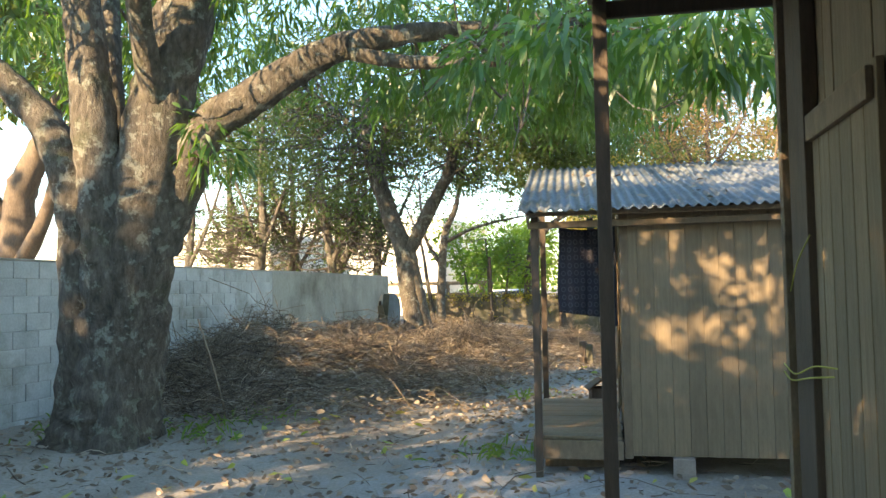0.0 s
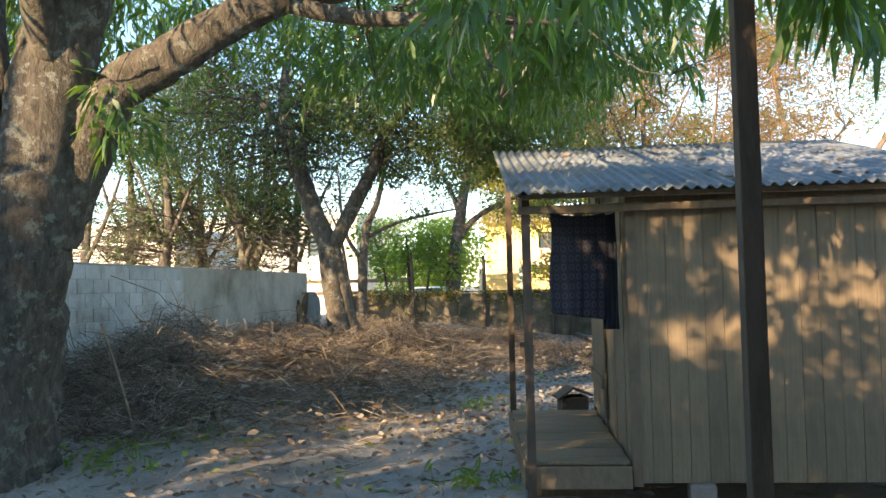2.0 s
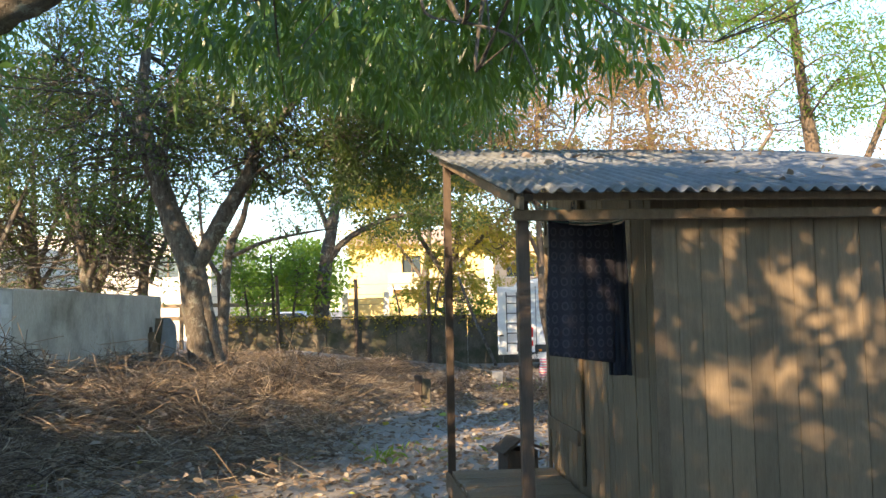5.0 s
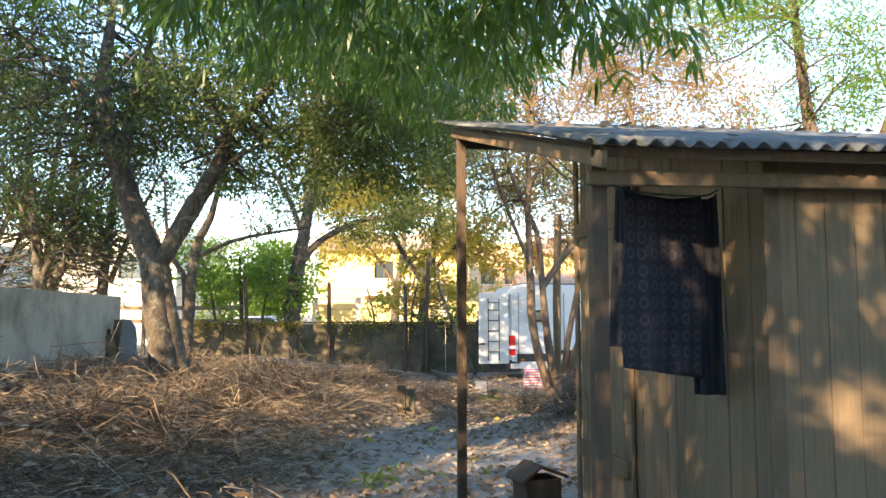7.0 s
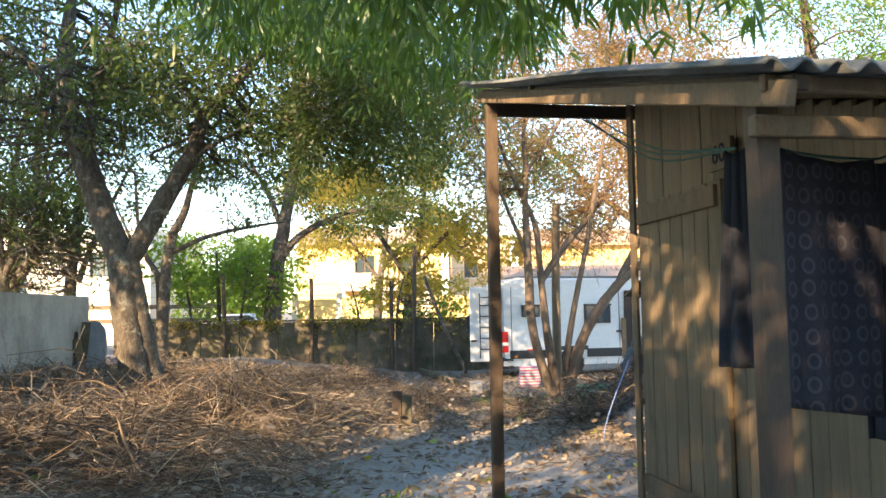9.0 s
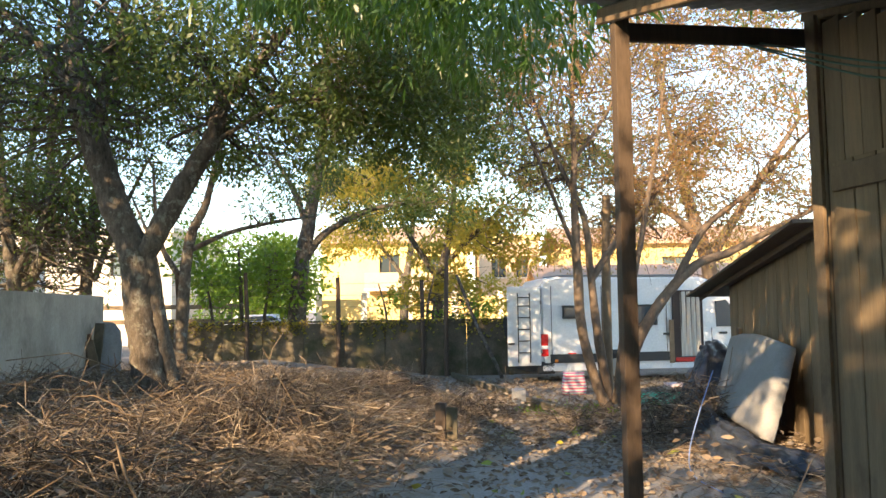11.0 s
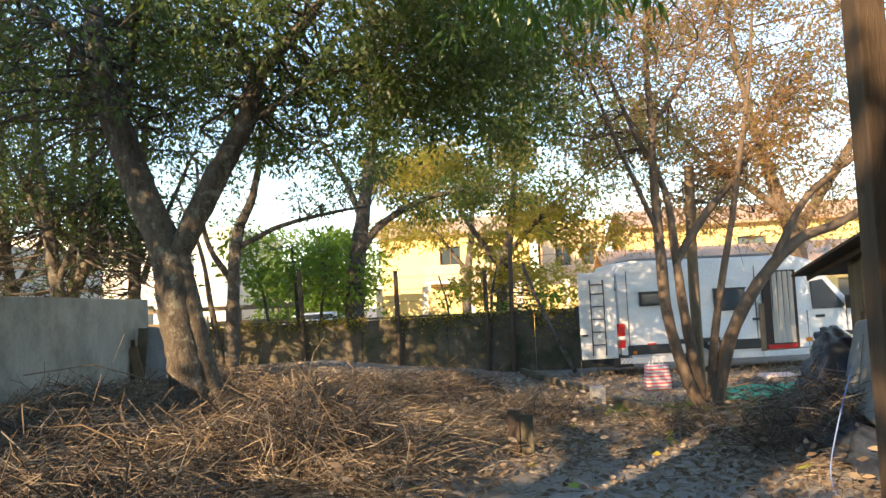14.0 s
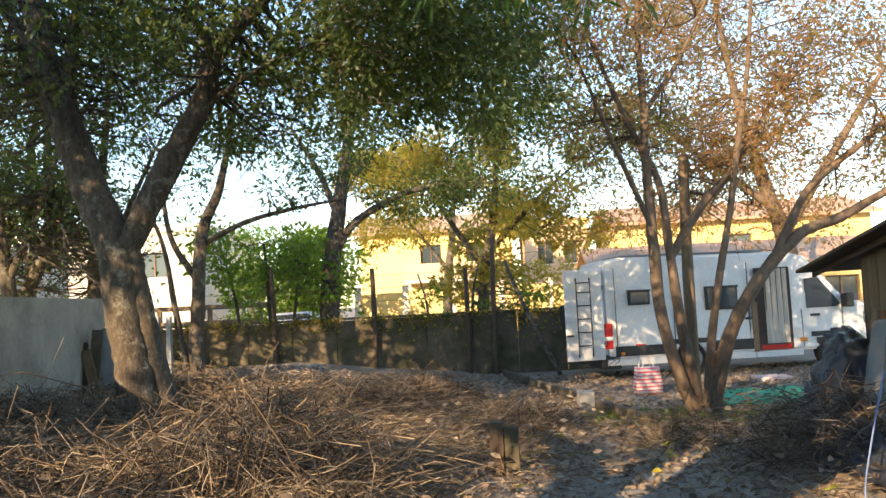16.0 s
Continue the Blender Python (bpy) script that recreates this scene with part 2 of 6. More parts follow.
MAT_BLOCK = surface("whitewashed_block", (0.40, 0.40, 0.39), (0.70, 0.70, 0.69), 2.0, 0.9, 40.0, (0.24, 0.22, 0.17), (0.48, 0.7), depth=0.008, random_tone=0.2, world_space=True)
MAT_PLASTER = surface("damp_plaster", (0.26, 0.24, 0.2), (0.5, 0.47, 0.41), 1.2, 0.9, 30.0, (0.15, 0.14, 0.11), (0.5, 0.72), (1, 1, 0.5), depth=0.006, world_space=True)
MAT_MORTAR = surface("mortar", (0.36, 0.36, 0.34), (0.56, 0.56, 0.54), 6.0, 0.95, 50.0)
# moss mottle, its contrast raised to stand in for light dapples as well
MAT_FARWALL = surface("mossy_dappled_concrete", (0.055, 0.045, 0.03), (0.2, 0.165, 0.115), 3.2, 0.95, 24.0, (0.06, 0.062, 0.03), (0.46, 0.62), (1, 1, 0.7), depth=0.01)
MAT_STONE = surface("grey_slate", (0.2, 0.2, 0.2), (0.40, 0.41, 0.42), 4.0, 0.8, 40.0)
MAT_BRICK = surface("old_brick", (0.2, 0.15, 0.12), (0.36, 0.3, 0.25), 8.0, 0.9, 60.0)
MAT_MANGO = leaf_material("mango_leaf", [(0.026, 0.068, 0.02), (0.042, 0.1, 0.025), (0.062, 0.13, 0.034), (0.048, 0.09, 0.04)], 0.35, (0.32, 0.52, 0.03), 0.43, 0.6)
MAT_LEAF_DARK = leaf_material("small_dark_leaf", [(0.032, 0.06, 0.024), (0.052, 0.09, 0.03), (0.085, 0.115, 0.035)], 0.45, (0.4, 0.5, 0.06), 0.33)
MAT_LEAF_BRIGHT = leaf_material("bright_leaf", [(0.06, 0.14, 0.025), (0.10, 0.19, 0.03), (0.14, 0.22, 0.04)], 0.45, (0.5, 0.65, 0.05), 0.5)
# gold glow of sunlit and backlit leaves, put into the leaf colour
MAT_LEAF_GOLD = leaf_material("sun_gold_leaf", [(0.14, 0.16, 0.03), (0.26, 0.23, 0.05), (0.32, 0.24, 0.06), (0.12, 0.15, 0.03)], 0.5, (0.8, 0.7, 0.1), 0.6)
MAT_LEAF_RUST = leaf_material("rusty_leaf", [(0.24, 0.1, 0.05), (0.36, 0.18, 0.08), (0.29, 0.2, 0.07), (0.16, 0.18, 0.05), (0.3, 0.13, 0.06)], 0.55, (0.75, 0.55, 0.2), 0.55)
MAT_LITTER = leaf_material("dead_leaf", [(0.12, 0.088, 0.066), (0.23, 0.175, 0.13), (0.34, 0.285, 0.225), (0.17, 0.128, 0.095), (0.4, 0.345, 0.285), (0.27, 0.19, 0.12)], 0.7, (0.3, 0.2, 0.1), 0.15, 0.2)
MAT_FRESH = leaf_material("fallen_yellow_leaf", [(0.45, 0.38, 0.06), (0.25, 0.36, 0.07), (0.5, 0.42, 0.12)], 0.6, (0.5, 0.4, 0.1), 0.2, 0.2)


def ground_material():
    m, nt, b = material("bare_earth", 0.95)
    v = coords(nt, (1, 1, 1), True)
    big, mid, fine = noise_of(nt, v, 0.35, 6.0), noise_of(nt, v, 2.6, 7.0, 0.7), noise_of(nt, v, 42.0, 6.0)
    soil = ramp(nt, mid, [(0.3, (0.15, 0.115, 0.085)), (0.7, (0.29, 0.24, 0.19))])
    pale = ramp(nt, fine, [(0.25, (0.26, 0.23, 0.19)), (0.75, (0.43, 0.39, 0.335))])
    col = mixed(nt, ramp(nt, big, [(0.42, (0, 0, 0)), (0.6, (1, 1, 1))]), soil, pale)
    col = mixed(nt, 0.35, col, ramp(nt, fine, [(0.3, (0.12, 0.09, 0.06)), (0.7, (0.36, 0.32, 0.27))]))
    # trodden strip of grey dust along the yard
    sep = nt.nodes.new("ShaderNodeSeparateXYZ")
    nt.links.new(v, sep.inputs[0])
    def calc(op, a, c):
        n = nt.nodes.new("ShaderNodeMath")
        n.operation = op
        for sock, val in ((n.inputs[0], a), (n.inputs[1], c)):
            if hasattr(val, "links"):
                nt.links.new(val, sock)
            else:
                sock.default_value = val
        return n.outputs[0]
    off = calc("ABSOLUTE", calc("SUBTRACT", sep.outputs[0], 0.35), 0.0)
    off = calc("ADD", off, calc("MULTIPLY", calc("SUBTRACT", mid, 0.5), 2.6))
    strip = ramp(nt, calc("MULTIPLY", off, 0.5), [(0.25, (0.85, 0.85, 0.85)), (0.8, (0, 0, 0))])
    dust = ramp(nt, fine, [(0.25, (0.24, 0.23, 0.22)), (0.75, (0.42, 0.405, 0.385))])
    near_end = ramp(nt, calc("DIVIDE", calc("ADD", sep.outputs[1], calc("MULTIPLY", mid, 4.0)), 40.0), [(0.4, (1, 1, 1)), (0.52, (0.15, 0.15, 0.15))])
    col = mixed(nt, mixed(nt, 1.0, strip, near_end, "MULTIPLY"), col, dust)
    nt.links.new(col, b.inputs["Base Color"])
    bump(nt, b, fine, 0.7, 0.02)
    return m


MAT_GROUND = ground_material()

# ---- ground: one sheet to the horizon ----
gx = np.concatenate([[-1500, -500, -200, -100, -60, -40, -28, -20, -16], np.arange(-13, 9.01, 0.13), [10, 12, 16, 22, 30, 45, 70, 120, 250, 600, 1500]])
gy = np.concatenate([[-1500, -500, -200, -100, -60, -40, -28, -20, -14, -10, -7, -5], np.arange(-3, 31.01, 0.13), [33, 36, 40, 46, 55, 70, 100, 160, 300, 700, 1800]])
X, Y = np.meshgrid(gx, gy)
Z = gz(X, Y)
rough_zone = (np.abs(X + 2) < 11) & (Y > -3) & (Y < 31)
Z = Z + np.where(rough_zone, rng.normal(size=Z.shape) * 0.006, 0)
nx, ny = len(gx), len(gy)
ii, jj = np.meshgrid(np.arange(ny - 1), np.arange(nx - 1), indexing="ij")
quads = np.stack([ii * nx + jj, ii * nx + jj + 1, (ii + 1) * nx + jj + 1, (ii + 1) * nx + jj], -1).reshape(-1, 4)
ground = part("ground", quick_mesh("ground", np.stack([X, Y, Z], -1).reshape(-1, 3), quads, True), MAT_GROUND)
tagged(ground, "dry bare earth yard with grey dust and litter", "ground", kind="structure")

# ---- block wall along the yard ----
WALL_A, WALL_B = Vector((-5.22, 7.2, 0)), Vector((-7.15, 23.3, 0))


def block_wall():
    d = WALL_B - WALL_A
    ang = math.atan2(d.y, d.x)
    root = base("wall_west", Matrix.Translation(WALL_A) @ rot_z(ang), label="weathered whitewashed concrete block yard wall", category="wall", kind="structure")
    ln = d.length
    split = 8.5
    part("mortar_core", box((-6, 0.012, -0.2), (split, 0.148, 1.94)), MAT_MORTAR, root)
    part("plastered_stretch", box((split, 0.0, -0.2), (ln, 0.16, 1.97), 0.012), MAT_PLASTER, root, "damp grey plastered wall stretch")
    part("coping", box((-6, -0.004, 1.94), (split, 0.164, 1.965), 0.008), MAT_PLASTER, root)
    bm = box((0, 0, 0), (0.388, 0.16, 0.188), 0.008)
    me = bpy.data.meshes.new("block")
    bm.to_mesh(me)
    bm.free()
    for row in range(10):
        for col in range(22):
            x = col * 0.4 - (0.2 if row % 2 else 0)
            if x > split - 0.39:
                continue
            part("block", me, MAT_BLOCK, root, m=pose(x, rng.uniform(-0.004, 0.004), row * 0.193 + 0.01))
    return root


# ---- huts ----
def corrugated(x0, x1, y0, y1, z0, z1, pitch=0.076, amp=0.0125, thick=0.008, shear=0.0):
    nxx = int((x1 - x0) / pitch * 8)
    xs = np.linspace(x0, x1, nxx)
    ys = np.linspace(y0, y1, 9)
    xx, yy = np.meshgrid(xs, ys)
    zz = z0 + (z1 - z0) * (yy - y0) / (y1 - y0) + amp * np.sin(2 * np.pi * (xx - x0) / pitch) + 0.006 * np.sin(3 * yy + xx)
    v = np.stack([xx + shear * yy, yy, zz], -1).reshape(-1, 3)
    n = len(v)
    v = np.vstack([v, v - [0, 0, thick]])
    i, j = np.meshgrid(np.arange(8), np.arange(nxx - 1), indexing="ij")
    q = np.stack([i * nxx + j, i * nxx + j + 1, (i + 1) * nxx + j + 1, (i + 1) * nxx + j], -1).reshape(-1, 4)
    e = np.arange(nxx - 1)
    front = np.stack([e + n, e + n + 1, e + 1, e], -1)
    back = np.stack([e, e + 1, e + n + 1, e + n], -1) + 8 * nxx
    k = np.arange(8) * nxx
    left = np.stack([k, k + nxx, k + nxx + n, k + n], -1)
    right = np.stack([k + nxx - 1, k + n + nxx - 1, k + nxx + n + nxx - 1, k + 2 * nxx - 1], -1)
    return quick_mesh("roof_sheet", v, np.vstack([q, q[:, ::-1] + n, front, back, left, right]), False)


def hut(m, length, width, near, far, label, near_post=True, heavy_corner=False):
    root = base("hut", m, label=label, category="hut", group="plank huts in the yard")
    zd, k = 2.595, 0.255
    top = lambda y: zd - k * (length - y)
    edge = lambda y: near + (far - near) * y / length
    porch = near
    # walls of upright planks
    pw = 0.118
    n = int(width / pw)
    bm = box((0, 0, 0.12), (pw - 0.002, 0.022, top(0) - 0.03), 0.0025)
    me = bpy.data.meshes.new("plank")
    bm.to_mesh(me)
    bm.free()
    for i in range(n):
        part("plank", me, MAT_PLANK, root, m=pose(i * pw, rng.uniform(-0.002, 0.002), 0))
    for i in range(int(length / 0.1)):
        y = 0.026 + i * 0.1
        part("plank", box((0, y, 0.14), (0.022, y + 0.0975, top(y) - 0.035), 0.003), MAT_PLANK, root, m=pose(rng.uniform(-0.003, 0.003), 0, 0))
    bm = box((0.03, 0.03, 0.15), (width - 0.02, length - 0.03, 0.2))
    part("floor_frame", bm, MAT_BEAM, root)
    # dark sheets added behind the planks to give the gaps their shade
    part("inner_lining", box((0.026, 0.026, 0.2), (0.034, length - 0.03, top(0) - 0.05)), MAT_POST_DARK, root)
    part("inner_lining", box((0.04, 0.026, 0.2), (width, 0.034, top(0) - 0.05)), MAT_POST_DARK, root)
    part("back_wall", box((0.03, length - 0.024, 0.12), (width, length, top(length) - 0.03)), MAT_PLANK, root)
    bm = bmesh.new()
    vs = [bm.verts.new(p) for p in ((width, 0, 0.12), (width, length, 0.12), (width, length, top(length) - 0.03), (width, 0, top(0) - 0.03))]
    face = bm.faces.new(vs)
    bmesh.ops.solidify(bm, geom=[face], thickness=0.022)
    part("side_wall", bm, MAT_PLANK, root)
    # corner boards
    part("corner_board", box((-0.012, -0.012, 0.1), (0.05, -0.001, top(0) - 0.04), 0.003), MAT_BEAM, root)
    part("corner_board", box((-0.02, length - 0.06, 0.1), (-0.004, length + 0.004, top(length) - 0.04), 0.003), MAT_BEAM, root)
    if heavy_corner:
        part("corner_post", box((-0.075, length - 0.035, 0.0), (-0.022, length + 0.02, top(length) - 0.04), 0.005), MAT_BEAM, root)
        part("corner_post", box((-0.055, length - 0.3, 0.0), (-0.005, length - 0.062, top(length) - 0.06), 0.004), MAT_POST_DARK, root)
    # door with ledges in the porch wall
    d0, d1 = length - 0.98, length - 0.14
    door = base("door", None)
    door.parent = root
    for i in range(7):
        y = d0 + i * 0.12
        part("door_plank", box((-0.028, y + 0.003, 0.3), (-0.006, y + 0.117, 1.98), 0.004), MAT_PLANK, door)
    part("ledge", box((-0.05, d0 + 0.02, 1.87), (-0.029, d1 - 0.02, 1.96), 0.004), MAT_BEAM, door)
    part("ledge", box((-0.05, d0 + 0.02, 0.55), (-0.029, d1 - 0.02, 0.64), 0.004), MAT_BEAM, door)
    # porch deck
    for i in range(int(length / 0.145)):
        y = 0.0 + i * 0.145
        part("deck_plank", box((-edge(y) - 0.03, y, 0.235), (-0.03, y + 0.139, 0.262), 0.004), MAT_PLANK, root, m=pose(rng.uniform(-0.006, 0.006), 0, rng.uniform(-0.002, 0.002)))
    part("deck_rim", box((-porch - 0.02, -0.03, 0.09), (-0.02, -0.004, 0.232), 0.004), MAT_BEAM, root)
    part("deck_rim", bar((-near - 0.034, -0.03, 0.161), (-far - 0.034, length, 0.161), 0.022, 0.142), MAT_BEAM, root)
    for y in (0.25, length - 0.3):
        part("bearer", box((-porch + 0.02, y, -0.06), (-0.05, y + 0.08, 0.23), 0.005), MAT_BEAM, root)
    # posts
    s = 0.028
    part("porch_post", box((-far - s, length - s, -0.05), (-far + s, length + s, top(length) - 0.05), 0.004), MAT_POST_DARK, root)
    if near_post:
        part("porch_post", box((-porch - s, -s - 0.035, -0.05), (-porch + s, s - 0.035, top(0) - 0.05), 0.004), MAT_POST_DARK, root)
    # beams and fascias
    part("side_beam", bar((-near - 0.035, -0.22, top(-0.22) - 0.045), (-far - 0.035, length + 0.12, top(length + 0.12) - 0.045), 0.022, 0.058), MAT_BEAM, root)
    part("side_rafter", bar((-near, -0.2, top(-0.2) - 0.02), (-far, length + 0.12, top(length + 0.12) - 0.02), 0.045, 0.036), MAT_POST_DARK, root)
    part("cross_beam", bar((-far - 0.02, length + 0.035, top(length) - 0.1), (0.1, length + 0.035, top(length) - 0.1), 0.025, 0.07), MAT_POST_DARK, root)
    part("cross_beam", bar((-porch - 0.05, -0.075, top(0) - 0.14), (width, -0.075, top(0) - 0.125), 0.03, 0.05), MAT_BEAM, root)
    part("eave_board", bar((-porch - 0.06, -0.14, top(-0.14) - 0.022), (width + 0.06, -0.14, top(-0.14) - 0.022), 0.02, 0.038), MAT_BEAM, root)
    for x in (0.0, width * 0.35, width * 0.7, width):
        part("rafter", bar((x + 0.05, -0.12, top(-0.12) - 0.018), (x + 0.05, length + 0.1, top(length + 0.1) - 0.018), 0.045, 0.034), MAT_BEAM, root)
    part("spacer_block", box((-edge(length * 0.66) - 0.046, length * 0.66, top(length * 0.66) - 0.012), (-edge(length * 0.66) - 0.026, length * 0.66 + 0.03, top(length * 0.66) + 0.02)), MAT_BEAM, root)
    part("roof_sheet", corrugated(-near - 0.12, width + 0.14, -0.24, length + 0.2, top(-0.24) + 0.027, top(length + 0.2) + 0.027, shear=(near - far) / length), MAT_ROOF, root, "corrugated grey fibre cement with lichen")
    return root


HUT_YAW = 8.3
HUT_2 = pose(1.12, 8.47, 0.15, 0, 0, HUT_YAW)
HUT_1 = pose(2.17 + 0.144 * 3.6, 5.48 - 0.99 * 3.6, 0.15, 0, 0, HUT_YAW)
hut_b = hut(HUT_2, 2.3, 2.2, 0.65, 0.755, "small plank hut with porch, corrugated roof and hanging cloths")
hut_a = hut(HUT_1, 3.6, 2.12, 0.7, 0.73, "plank hut with braced door and thin porch post", heavy_corner=True)
block_wall()


# ---- third hut, low, with its plank side toward the path ----
def low_hut():
    root = base("shed", pose(2.74, 15.0, 0.12, 0, 0, -6.2), label="low brown plank shed with sloping dark roof", category="shed")
    ln, w = 3.75, 2.4
    top = lambda y: 2.17 - 0.11 * y
    for i in range(int(ln / 0.145)):
        y = i * 0.145
        part("plank", box((0, y, 0.05), (0.024, y + 0.14, top(y) - 0.03), 0.004), MAT_PLANK, root, m=pose(rng.uniform(-0.003, 0.003), 0, 0))
    # added dark backing, so the plank gaps look shaded
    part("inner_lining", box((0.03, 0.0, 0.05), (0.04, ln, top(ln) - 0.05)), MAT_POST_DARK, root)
    part("corner_post", box((-0.03, -0.06, 0.0), (0.04, -0.002, top(0)), 0.005), MAT_BEAM, root)
    part("end_wall", box((0.03, ln - 0.024, 0.05), (w, ln, top(ln))), MAT_PLANK, root)
    part("end_wall", box((0.045, 0.0, 0.05), (w, 0.024, top(0))), MAT_PLANK, root)
    part("roof", bar((1.1, -0.25, top(-0.25) + 0.03), (1.1, ln + 1.2, top(ln + 1.2) + 0.03), w + 0.45, 0.035), MAT_POST_DARK, root, "dark flat sloping roof")
    part("verge_board", bar((-0.13, -0.25, top(-0.25) - 0.02), (-0.13, ln + 1.2, top(ln + 1.2) - 0.02), 0.02, 0.06), MAT_POST_DARK, root)
    part("knob", box((-0.04, 3.02, 1.1), (0.0, 3.17, 1.22), 0.012), MAT_POST_DARK, root)
    return root


low_hut()

# ---- trees ----
K = 1.15


def sk(pts):
    return [(x * K, y * K, z * K, r) for x, y, z, r in pts]


def tree(label, limbs, clumps, leaf_mat, bark, leaf=(0.16, 0.035), spray=9, spread=0.16, hang=0.7, twigs=5, bend=True, category="tree", droop=0.3, twig_r=0.012, sides=9):
    x0, y0, z0 = limbs[0][0][:3]
    root = base("tree", pose(x0, y0, z0), label=label, category=category)
    off = np.array([x0, y0, z0])
    arr = [tube_arrays(l, sides + 4 if l[0][3] > 0.15 else sides if i < 4 else 7, 7 if l[0][3] > 0.15 else 5, 0.05) for i, l in enumerate(limbs)]
    v, f = join_arrays(arr)
    part("trunk", quick_mesh("trunk", v - off, f, True), bark, root)
    pos, dr, hubs = clump_points(clumps, spray, spread, hang=hang)
    joints = np.vstack([smooth_line(l, 4)[2:] for l in limbs])
    tw = []
    for hub in hubs:
        for p in hub[rng.choice(len(hub), min(twigs, len(hub)), replace=False)]:
            dist = np.linalg.norm((joints[:, :3] - p) * [1, 1, 1.3], axis=1)
            if dist.min() > 2.4:
                continue
            j = joints[dist.argmin()]
            mid = (j[:3] + p) / 2 + rng.normal(size=3) * 0.12 * np.linalg.norm(p - j[:3])
            r = min(j[3] * 0.5, twig_r * (1 + dist.min() * 0.6))
            tw.append(tube_arrays([(*j[:3], r), (*mid, r * 0.7), (*p, r * 0.25)], 5, 4))
            for _ in range(2):
                e = p + rng.normal(size=3) * 0.45
                tw.append(tube_arrays([(*mid, r * 0.5), (*((mid + e) / 2 + rng.normal(size=3) * 0.08), r * 0.35), (*e, r * 0.15)], 4, 3))
    if tw:
        v, f = join_arrays(tw)
        tagged(part("branching", quick_mesh("branching", v - off, f, True), bark, root), kind="stuff")
    tagged(part("crown", leaf_mesh("crown", pos - off, dr, leaf[0], leaf[1], droop, bend), leaf_mat, root), kind="stuff")
    return root


def scatter(n, lo, hi, r, sprays):
    """n lumps spread through a box, r their mean radius."""
    out = []
    for _ in range(n):
        c = rng.uniform(lo, hi)
        s = r * rng.uniform(0.7, 1.3)
        out.append((*c, s * 1.15, s * 1.15, s * 0.8, sprays))
    return out


